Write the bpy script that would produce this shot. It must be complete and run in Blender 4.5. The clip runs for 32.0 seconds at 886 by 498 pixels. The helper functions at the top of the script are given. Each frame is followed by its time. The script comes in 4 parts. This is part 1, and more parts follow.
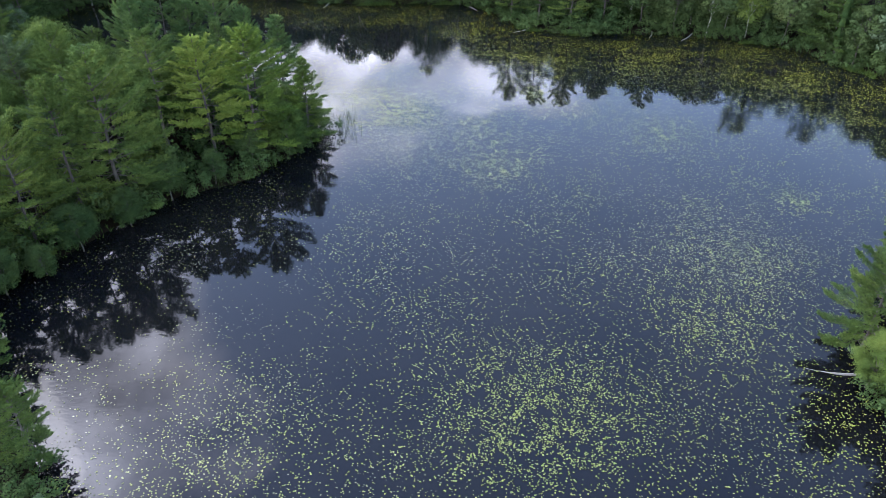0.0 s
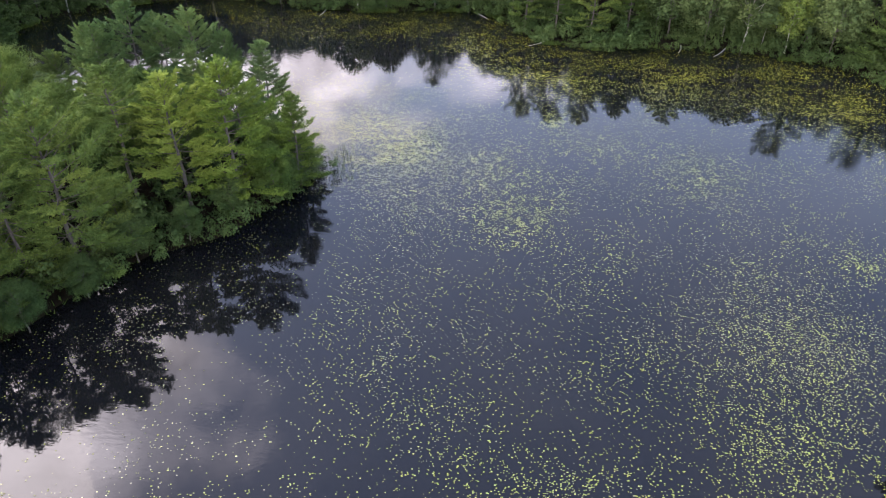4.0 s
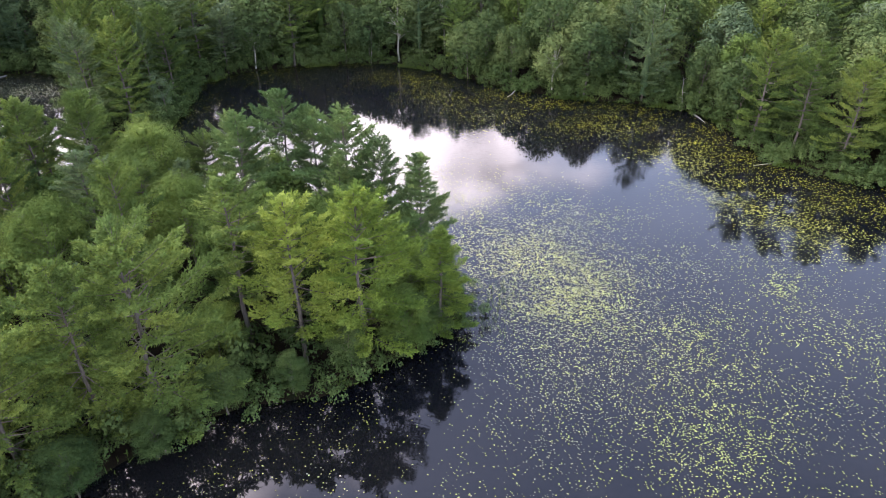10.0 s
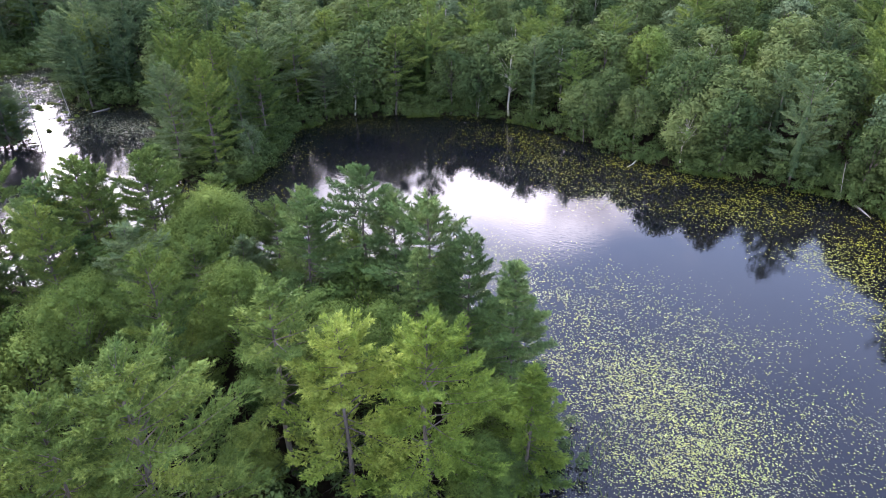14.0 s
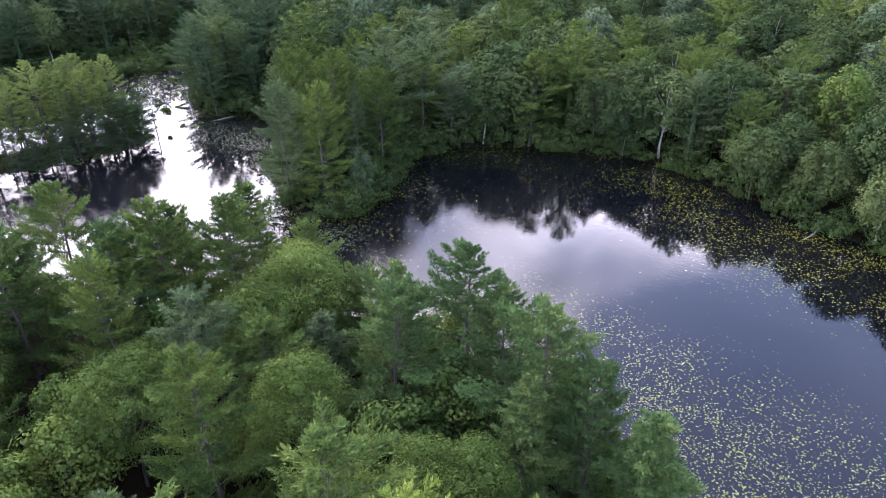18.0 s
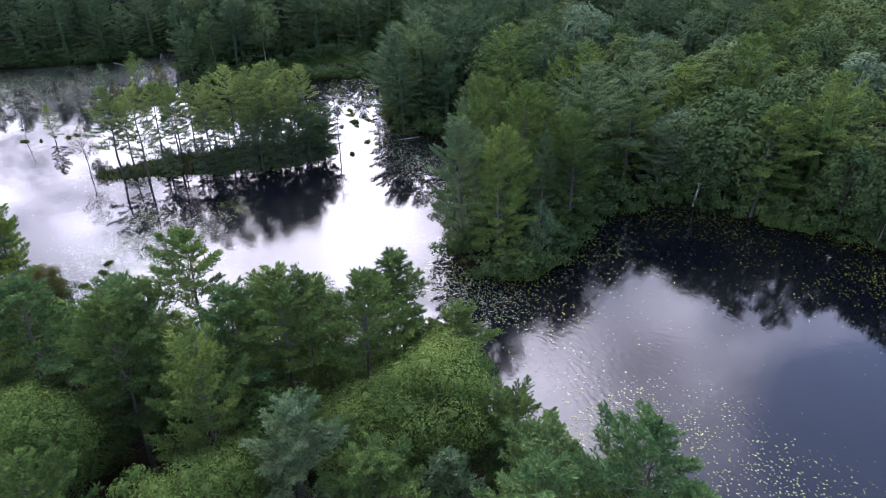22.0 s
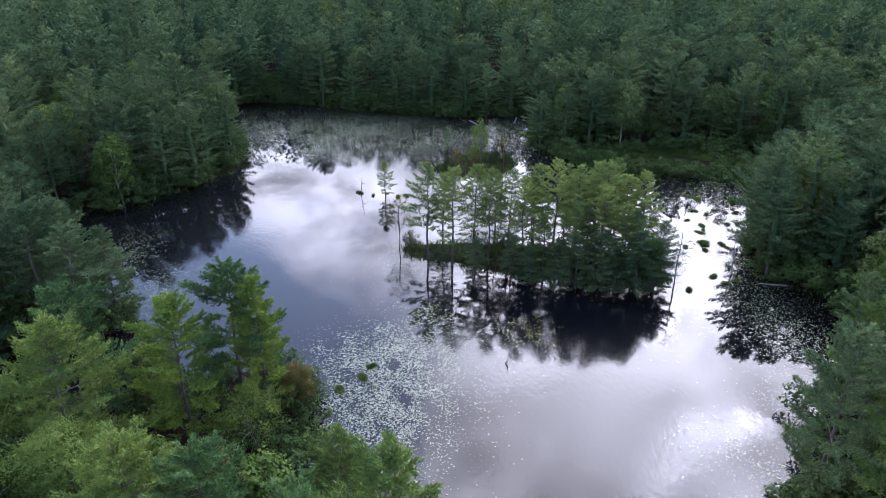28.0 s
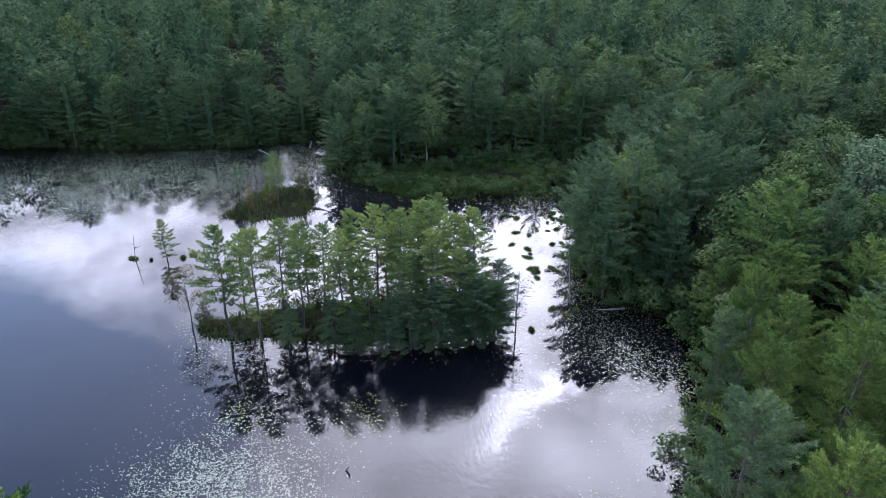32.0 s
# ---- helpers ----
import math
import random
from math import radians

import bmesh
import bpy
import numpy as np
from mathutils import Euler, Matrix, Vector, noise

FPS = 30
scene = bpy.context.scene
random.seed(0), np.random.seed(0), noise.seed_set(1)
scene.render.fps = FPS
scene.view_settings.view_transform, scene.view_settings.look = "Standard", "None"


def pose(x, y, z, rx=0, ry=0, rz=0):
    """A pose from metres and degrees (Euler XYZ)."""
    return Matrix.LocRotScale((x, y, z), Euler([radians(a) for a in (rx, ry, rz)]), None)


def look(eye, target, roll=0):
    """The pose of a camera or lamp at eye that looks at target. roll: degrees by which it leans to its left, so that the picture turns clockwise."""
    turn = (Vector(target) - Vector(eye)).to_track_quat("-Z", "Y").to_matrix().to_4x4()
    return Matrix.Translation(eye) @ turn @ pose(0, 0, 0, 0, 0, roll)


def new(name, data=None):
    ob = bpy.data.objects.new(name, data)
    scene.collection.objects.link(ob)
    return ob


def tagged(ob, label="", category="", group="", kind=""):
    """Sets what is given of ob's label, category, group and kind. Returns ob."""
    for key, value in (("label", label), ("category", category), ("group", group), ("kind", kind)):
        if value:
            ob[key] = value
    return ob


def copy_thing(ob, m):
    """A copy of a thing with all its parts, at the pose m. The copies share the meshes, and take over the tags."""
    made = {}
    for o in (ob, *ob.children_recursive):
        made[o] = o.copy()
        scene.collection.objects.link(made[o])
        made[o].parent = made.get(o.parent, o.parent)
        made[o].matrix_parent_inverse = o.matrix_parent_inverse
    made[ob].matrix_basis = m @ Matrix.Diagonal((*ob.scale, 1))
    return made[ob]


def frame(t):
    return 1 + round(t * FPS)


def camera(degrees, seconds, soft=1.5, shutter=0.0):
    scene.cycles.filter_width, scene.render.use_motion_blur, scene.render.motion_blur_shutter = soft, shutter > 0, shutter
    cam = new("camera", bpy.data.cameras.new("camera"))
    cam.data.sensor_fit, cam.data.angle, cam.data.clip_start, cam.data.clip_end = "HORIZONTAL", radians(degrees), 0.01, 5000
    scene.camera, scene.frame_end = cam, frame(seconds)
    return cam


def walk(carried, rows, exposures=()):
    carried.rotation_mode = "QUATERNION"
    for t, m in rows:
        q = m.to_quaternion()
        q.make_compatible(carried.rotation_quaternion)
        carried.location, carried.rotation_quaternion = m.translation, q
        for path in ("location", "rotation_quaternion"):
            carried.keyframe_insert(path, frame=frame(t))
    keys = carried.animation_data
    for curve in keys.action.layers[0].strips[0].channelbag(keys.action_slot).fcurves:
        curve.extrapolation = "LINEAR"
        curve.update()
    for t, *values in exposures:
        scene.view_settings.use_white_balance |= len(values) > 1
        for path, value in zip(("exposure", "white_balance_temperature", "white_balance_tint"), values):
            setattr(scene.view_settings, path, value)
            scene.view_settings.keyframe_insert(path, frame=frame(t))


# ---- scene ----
cam = camera(65.1, 32.0, soft=0.8)
METRES, EYE, TILT, LEAN, TURN = 130.0, 46.6, -35.0, 0.0, 0.0
ROWS = [
    (0.0, 0.0, 0.0, 0.0, -0.0, 0.0, 0.0),
    (0.5, -0.0008, 0.0123, 0.0099, -0.06, -1.29, 0.02),
    (1.0, -0.0014, 0.0244, 0.0191, -0.09, -1.29, 0.04),
    (1.5, -0.002, 0.0363, 0.0285, -0.12, -1.28, 0.06),
    (2.0, -0.0025, 0.0476, 0.0372, -0.16, -1.27, 0.09),
    (2.5, -0.0032, 0.0595, 0.0466, -0.21, -1.27, 0.1),
    (4.5, -0.0057, 0.1086, 0.0837, 0.65, -1.29, -0.51),
    (5.0, -0.0064, 0.1211, 0.0928, 1.17, -1.29, -0.88),
    (5.5, -0.0074, 0.1335, 0.1019, 1.91, -1.27, -1.39),
    (6.0, -0.0082, 0.146, 0.1109, 2.76, -1.25, -1.96),
    (6.5, -0.0092, 0.1584, 0.1198, 3.87, -1.14, -2.72),
    (7.0, -0.0101, 0.1711, 0.1286, 5.26, -0.98, -3.67),
    (7.5, -0.0114, 0.1835, 0.1379, 6.69, -0.77, -4.61),
    (8.0, -0.0132, 0.1959, 0.1468, 8.09, -0.45, -5.55),
    (8.5, -0.0148, 0.2084, 0.1562, 9.54, -0.18, -6.48),
    (9.0, -0.017, 0.221, 0.1651, 10.99, 0.1, -7.41),
    (9.5, -0.0198, 0.2337, 0.1739, 12.44, 0.47, -8.37),
    (10.0, -0.0231, 0.2465, 0.1823, 13.92, 0.82, -9.38),
    (10.5, -0.0266, 0.2596, 0.1905, 15.59, 1.11, -10.49),
    (11.0, -0.0308, 0.2722, 0.1989, 17.31, 1.35, -11.63),
    (11.5, -0.0352, 0.2849, 0.2072, 19.15, 1.56, -12.8),
    (12.0, -0.0393, 0.2969, 0.2157, 20.35, 1.88, -13.53),
    (12.5, -0.0443, 0.3091, 0.2241, 20.36, 1.88, -13.54),
    (13.0, -0.0502, 0.3211, 0.2323, 20.45, 1.85, -13.65),
    (13.5, -0.0561, 0.3332, 0.24, 21.11, 1.71, -14.09),
    (14.0, -0.0623, 0.3451, 0.2479, 22.07, 1.46, -14.65),
    (14.5, -0.0688, 0.357, 0.2557, 23.05, 1.21, -15.25),
    (16.5, -0.097, 0.4035, 0.2875, 27.96, -0.19, -18.05),
    (17.0, -0.105, 0.4149, 0.2946, 29.46, -0.64, -18.89),
    (17.5, -0.1131, 0.4259, 0.3019, 31.08, -1.17, -19.75),
    (18.0, -0.1217, 0.437, 0.3091, 32.75, -1.72, -20.6),
    (18.5, -0.1306, 0.4475, 0.3163, 34.43, -2.32, -21.47),
    (19.0, -0.1402, 0.4579, 0.3232, 36.32, -3.01, -22.4),
    (19.5, -0.1501, 0.4679, 0.3299, 38.38, -3.79, -23.42),
    (20.0, -0.16, 0.4776, 0.3371, 40.58, -4.66, -24.41),
    (20.5, -0.1702, 0.4868, 0.3446, 42.81, -5.61, -25.37),
    (21.0, -0.181, 0.4957, 0.3518, 45.08, -6.6, -26.27),
    (21.5, -0.1925, 0.5042, 0.3589, 47.37, -7.62, -27.17),
    (22.0, -0.2041, 0.5118, 0.3656, 49.94, -8.79, -28.12),
    (22.5, -0.2158, 0.5194, 0.3726, 53.97, -10.73, -29.47),
    (23.0, -0.2293, 0.5274, 0.3778, 58.82, -13.07, -30.88),
    (23.5, -0.2424, 0.535, 0.3836, 62.82, -15.01, -31.88),
    (24.0, -0.2557, 0.5416, 0.3892, 63.99, -15.26, -32.16),
    (24.5, -0.2697, 0.5477, 0.3933, 65.3, -15.53, -32.46),
    (25.0, -0.284, 0.5535, 0.3973, 67.85, -16.48, -32.96),
    (25.5, -0.2981, 0.5587, 0.4018, 70.64, -17.63, -33.43),
    (26.0, -0.3125, 0.5636, 0.4053, 73.48, -18.77, -33.86),
    (26.5, -0.3273, 0.568, 0.4087, 76.35, -19.97, -34.22),
    (28.5, -0.3885, 0.5797, 0.4184, 85.48, -23.79, -35.03),
    (29.0, -0.4041, 0.5816, 0.4199, 85.46, -23.78, -35.06),
    (29.5, -0.4197, 0.5833, 0.4216, 85.05, -23.55, -35.06),
    (30.0, -0.4354, 0.5848, 0.423, 82.14, -21.9, -34.94),
    (30.5, -0.451, 0.5861, 0.4242, 78.52, -19.84, -34.68),
    (31.0, -0.4666, 0.5873, 0.4252, 74.95, -17.83, -34.32),
    (31.5, -0.4823, 0.5882, 0.4266, 69.81, -15.01, -33.59),
    (32.0, -0.4976, 0.5906, 0.4275, 63.71, -11.67, -32.4),
]
walk(cam, [(t, pose(0, 0, EYE, TILT, LEAN, TURN) @ pose(METRES * x, METRES * y, METRES * z, 90 + pitch, roll, yaw)) for t, x, y, z, yaw, pitch, roll in ROWS], exposures=[(0, 1.63, 6250, 15), (0.8, 1.68, 6600, 18), (2.5, 1.80, 7150, 21), (6, 1.94, 7450, 23), (9, 2.12, 7450, 24), (14, 2.28, 6800, 26), (17, 2.12, 6650, 28), (20, 1.76, 6300, 27), (26, 1.44, 6200, 20), (32, 1.50, 6050, 19)])

# ---- world, sun, exposure ----
SUN_DIR = Vector((-0.697, 0.352, 0.6246)).normalized()
SUN_ELEV, SUN_ROT = math.asin(SUN_DIR.z), math.atan2(SUN_DIR.x, SUN_DIR.y) % (2 * math.pi)


def link(nt, a, b):
    nt.links.new(a, b)


def math_node(nt, op, a, b=None, clamp=False):
    n = nt.nodes.new("ShaderNodeMath")
    n.operation, n.use_clamp = op, clamp
    for i, v in enumerate((a, b)):
        if v is None:
            continue
        if isinstance(v, (int, float)):
            n.inputs[i].default_value = v
        else:
            link(nt, v, n.inputs[i])
    return n.outputs[0]


def vec_node(nt, op, a, b):
    n = nt.nodes.new("ShaderNodeVectorMath")
    n.operation = op
    for i, v in enumerate((a, b)):
        if isinstance(v, (tuple, Vector)):
            n.inputs[i].default_value = tuple(v)
        else:
            link(nt, v, n.inputs[i])
    return n


def noise_node(nt, vec, scale, detail=3.0, rough=0.55, distort=0.0):
    n = nt.nodes.new("ShaderNodeTexNoise")
    n.inputs["Scale"].default_value, n.inputs["Detail"].default_value = scale, detail
    n.inputs["Roughness"].default_value, n.inputs["Distortion"].default_value = rough, distort
    if vec is not None:
        link(nt, vec, n.inputs["Vector"])
    return n.outputs["Fac"]


def ramp_node(nt, fac, stops):
    n = nt.nodes.new("ShaderNodeValToRGB")
    el = n.color_ramp.elements
    while len(el) < len(stops):
        el.new(0.5)
    for e, (p, c) in zip(el, stops):
        e.position, e.color = p, (*c, 1.0) if len(c) == 3 else c
    link(nt, fac, n.inputs["Fac"])
    return n.outputs["Color"]


def mix_node(nt, fac, a, b, kind="MIX"):
    n = nt.nodes.new("ShaderNodeMix")
    n.data_type, n.blend_type = "RGBA", kind
    for i, v in ((0, fac), (6, a), (7, b)):
        if isinstance(v, (int, float)):
            n.inputs[i].default_value = v
        elif isinstance(v, tuple):
            n.inputs[i].default_value = (*v, 1.0)
        else:
            link(nt, v, n.inputs[i])
    return n.outputs[2]


def build_world():
    w = bpy.data.worlds.new("world")
    scene.world = w
    w.use_nodes = True
    nt = w.node_tree
    bg = nt.nodes["Background"]
    sky = nt.nodes.new("ShaderNodeTexSky")
    sky.sky_type, sky.sun_disc = "NISHITA", False
    sky.sun_elevation, sky.sun_rotation = SUN_ELEV, SUN_ROT
    sky.altitude, sky.air_density, sky.dust_density, sky.ozone_density = 60, 1.0, 0.4, 2.0
    geo = nt.nodes.new("ShaderNodeTexCoord").outputs["Generated"]
    d = vec_node(nt, "NORMALIZE", geo, (0, 0, 0)).outputs[0]
    sep = nt.nodes.new("ShaderNodeSeparateXYZ")
    link(nt, d, sep.inputs[0])
    zz = math_node(nt, "ADD", math_node(nt, "MAXIMUM", sep.outputs[2], 0.0), 0.22)
    comb = nt.nodes.new("ShaderNodeCombineXYZ")
    link(nt, math_node(nt, "DIVIDE", sep.outputs[0], zz), comb.inputs[0])
    link(nt, math_node(nt, "DIVIDE", sep.outputs[1], zz), comb.inputs[1])
    comb.inputs[2].default_value = 3.7
    p = comb.outputs[0]
    big = noise_node(nt, p, 1.9, 7.0, 0.52, 0.2)
    fine = noise_node(nt, p, 3.6, 6.0, 0.6, 0.3)
    px, py = math_node(nt, "DIVIDE", sep.outputs[0], zz), math_node(nt, "DIVIDE", sep.outputs[1], zz)

    def bank(cx, cy, r):
        a = math_node(nt, "SUBTRACT", px, cx)
        b = math_node(nt, "SUBTRACT", py, cy)
        q = math_node(nt, "ADD", math_node(nt, "MULTIPLY", a, a), math_node(nt, "MULTIPLY", b, b))
        return math_node(nt, "POWER", 2.718, math_node(nt, "MULTIPLY", q, -1.0 / (r * r)))

    # broken cloud: closed in the west under the sun, open blue overhead and to the east
    west = math_node(nt, "MULTIPLY", math_node(nt, "ADD", math_node(nt, "MULTIPLY", px, -1.0), -0.20, clamp=True), 2.6, clamp=True)
    cover = math_node(nt, "ADD", big, math_node(nt, "MULTIPLY", west, 0.30))
    cover = math_node(nt, "ADD", cover, math_node(nt, "MULTIPLY", bank(-0.28, 1.68, 0.36), 0.30))
    cover = math_node(nt, "ADD", cover, math_node(nt, "MULTIPLY", bank(-0.52, 0.70, 0.24), 0.16))
    for cx, cy, r, k in ((-1.02, -0.42, 0.45, 0.50), (-0.28, 0.98, 0.22, 0.20), (-0.62, 1.12, 0.26, 0.12), (0.52, 0.92, 0.42, 0.26)):
        cover = math_node(nt, "SUBTRACT", cover, math_node(nt, "MULTIPLY", bank(cx, cy, r), k))
    mask = ramp_node(nt, cover, [(0.56, (0.03, 0.03, 0.03)), (0.74, (1, 1, 1))])
    toward = math_node(nt, "MAXIMUM", vec_node(nt, "DOT_PRODUCT", d, SUN_DIR).outputs["Value"], 0.0)
    glow = math_node(nt, "POWER", toward, 12.0)
    # the veiled sun: a ragged bright gap in the cloud
    wobble = nt.nodes.new("ShaderNodeTexNoise")
    wobble.inputs["Scale"].default_value, wobble.inputs["Detail"].default_value = 7.0, 5.0
    link(nt, d, wobble.inputs["Vector"])
    off = vec_node(nt, "SUBTRACT", wobble.outputs["Color"], (0.5, 0.5, 0.5)).outputs[0]
    off = vec_node(nt, "MULTIPLY", off, (0.55, 0.55, 0.55)).outputs[0]
    ragged = vec_node(nt, "NORMALIZE", vec_node(nt, "ADD", d, off).outputs[0], (0, 0, 0)).outputs[0]
    core = math_node(nt, "POWER", math_node(nt, "MAXIMUM", vec_node(nt, "DOT_PRODUCT", ragged, SUN_DIR).outputs["Value"], 0.0), 1800.0)
    shade = math_node(nt, "ADD", math_node(nt, "MULTIPLY", ramp_node(nt, fine, [(0.36, (0, 0, 0)), (0.62, (1, 1, 1))]), 0.88), 0.24)
    lit = math_node(nt, "ADD", math_node(nt, "MULTIPLY", glow, 20.0), 21.5)
    lit = math_node(nt, "MULTIPLY", lit, shade)
    lit = math_node(nt, "ADD", lit, math_node(nt, "MULTIPLY", core, 80.0))
    cloud = vec_node(nt, "SCALE", (0.91, 0.95, 1.10), (0, 0, 0))
    link(nt, lit, cloud.inputs["Scale"])
    hazy = vec_node(nt, "MULTIPLY", sky.outputs["Color"], (2.0, 1.85, 1.75)).outputs[0]
    col = mix_node(nt, mask, hazy, cloud.outputs[0])
    link(nt, col, bg.inputs["Color"])
    bg.inputs["Strength"].default_value = 0.15


build_world()
sun = new("sun", bpy.data.lights.new("sun", "SUN"))
sun.data.energy, sun.data.angle, sun.data.color = 0.32, radians(38), (1.0, 0.95, 0.86)
sun.matrix_world = look((0, 0, 120), Vector((0, 0, 120)) - SUN_DIR)


# ---- materials ----
def material(name):
    m = bpy.data.materials.new(name)
    m.use_nodes = True
    nt = m.node_tree
    return m, nt, nt.nodes["Principled BSDF"], nt.nodes["Material Output"]


def foliage(name, dark, mid, light, through_share=0.35, rough=0.55):
    """Leaves or needles: tint by tree, by stand and by leaf, with light shining through."""
    m, nt, bsdf, out = material(name)
    info = nt.nodes.new("ShaderNodeObjectInfo")
    geom = nt.nodes.new("ShaderNodeNewGeometry")
    stand = noise_node(nt, geom.outputs["Position"], 0.11, 2.0)
    clump = noise_node(nt, geom.outputs["Position"], 0.9, 3.0)
    a = math_node(nt, "MULTIPLY", info.outputs["Random"], 0.46)
    b = math_node(nt, "MULTIPLY", geom.outputs["Random Per Island"], 0.16)
    c = math_node(nt, "MULTIPLY", math_node(nt, "SUBTRACT", stand, 0.5), 1.1)
    e = math_node(nt, "MULTIPLY", math_node(nt, "SUBTRACT", clump, 0.5), 0.8)
    tint = nt.nodes.new("ShaderNodeAttribute")
    tint.attribute_name = "tint"
    e = math_node(nt, "ADD", e, tint.outputs["Fac"])
    f = math_node(nt, "ADD", math_node(nt, "ADD", a, b), math_node(nt, "ADD", math_node(nt, "ADD", c, e), 0.22), clamp=True)
    col = ramp_node(nt, f, [(0.0, dark), (0.5, mid), (1.0, light)])
    grain = noise_node(nt, geom.outputs["Position"], 6.5, 3.0, 0.7)
    col = mix_node(nt, 1.0, col, ramp_node(nt, grain, [(0.34, (0.62, 0.64, 0.64)), (0.66, (1.25, 1.22, 1.2))]), "MULTIPLY")
    link(nt, col, bsdf.inputs["Base Color"])
    bsdf.inputs["Roughness"].default_value = rough
    bsdf.inputs["Specular IOR Level"].default_value = 0.015
    tr = nt.nodes.new("ShaderNodeBsdfTranslucent")
    link(nt, mix_node(nt, 0.5, col, (1.0, 0.95, 0.35), "MULTIPLY"), tr.inputs["Color"])
    mx = nt.nodes.new("ShaderNodeMixShader")
    mx.inputs[0].default_value = through_share
    link(nt, bsdf.outputs[0], mx.inputs[1])
    link(nt, tr.outputs[0], mx.inputs[2])
    link(nt, mx.outputs[0], out.inputs["Surface"])
    return m


def bark(name, dark, light, scale=9.0):
    m, nt, bsdf, out = material(name)
    tc = nt.nodes.new("ShaderNodeTexCoord")
    mp = nt.nodes.new("ShaderNodeMapping")
    mp.inputs["Scale"].default_value = (1, 1, 0.18)
    link(nt, tc.outputs["Object"], mp.inputs[0])
    n1 = noise_node(nt, mp.outputs[0], scale, 5.0, 0.65)
    n2 = noise_node(nt, tc.outputs["Object"], 0.8, 2.0)
    f = math_node(nt, "ADD", math_node(nt, "MULTIPLY", n1, 0.7), math_node(nt, "MULTIPLY", n2, 0.3))
    link(nt, ramp_node(nt, f, [(0.32, dark), (0.68, light)]), bsdf.inputs["Base Color"])
    bsdf.inputs["Roughness"].default_value = 0.9
    bump = nt.nodes.new("ShaderNodeBump")
    bump.inputs["Strength"].default_value, bump.inputs["Distance"].default_value = 0.6, 0.03
    link(nt, n1, bump.inputs["Height"])
    link(nt, bump.outputs[0], bsdf.inputs["Normal"])
    return m


PINE = foliage("pine_needles", (0.030, 0.059, 0.019), (0.076, 0.120, 0.031), (0.152, 0.198, 0.046), 0.20, 0.7)
PINE_BLUE = foliage("blue_green_pine_needles", (0.026, 0.058, 0.022), (0.062, 0.112, 0.038), (0.122, 0.176, 0.056), 0.20, 0.7)
PINE_YELLOW = foliage("yellow_green_pine_needles", (0.050, 0.092, 0.020), (0.116, 0.174, 0.032), (0.200, 0.252, 0.052), 0.22, 0.7)
BROAD = foliage("broad_leaves", (0.031, 0.061, 0.017), (0.073, 0.114, 0.027), (0.138, 0.183, 0.041), 0.14, 0.65)
# both WOODS materials: distance haze put into the colour as a bluer green
WOODS_PINE = foliage("dark_hazed_pine_needles", (0.027, 0.054, 0.026), (0.064, 0.103, 0.049), (0.124, 0.168, 0.073), 0.22, 0.7)
WOODS_BROAD = foliage("hazed_canopy_leaves", (0.021, 0.041, 0.016), (0.052, 0.080, 0.028), (0.100, 0.130, 0.044), 0.12, 0.7)
BROAD_DULL = foliage("greyish_leaves", (0.034, 0.060, 0.030), (0.068, 0.104, 0.052), (0.112, 0.150, 0.080), 0.15, 0.65)
RUSSET = foliage("russet_leaves", (0.055, 0.062, 0.018), (0.100, 0.090, 0.028), (0.150, 0.110, 0.040), 0.2, 0.6)
ISLE_PINE = foliage("yellowish_pine_needles", (0.051, 0.091, 0.028), (0.121, 0.171, 0.050), (0.210, 0.254, 0.071), 0.25, 0.7)
HEATH = foliage("dark_heath_leaves", (0.016, 0.022, 0.010), (0.030, 0.038, 0.016), (0.056, 0.064, 0.026), 0.15, 0.65)
# low growth coloured darker, with the shade at the trees' feet put in
UNDER = foliage("shaded_understory_leaves", (0.020, 0.042, 0.016), (0.042, 0.071, 0.023), (0.079, 0.112, 0.036), 0.15, 0.65)
SEDGE = foliage("sedge_blades", (0.030, 0.056, 0.014), (0.070, 0.106, 0.026), (0.130, 0.166, 0.042), 0.3, 0.6)
BARK = bark("pine_bark", (0.026, 0.021, 0.018), (0.095, 0.080, 0.068))
BARK_PALE = bark("pale_bark", (0.14, 0.13, 0.115), (0.42, 0.40, 0.36), 5.0)
DEADWOOD = bark("weathered_dead_wood", (0.08, 0.073, 0.066), (0.21, 0.197, 0.185), 7.0)


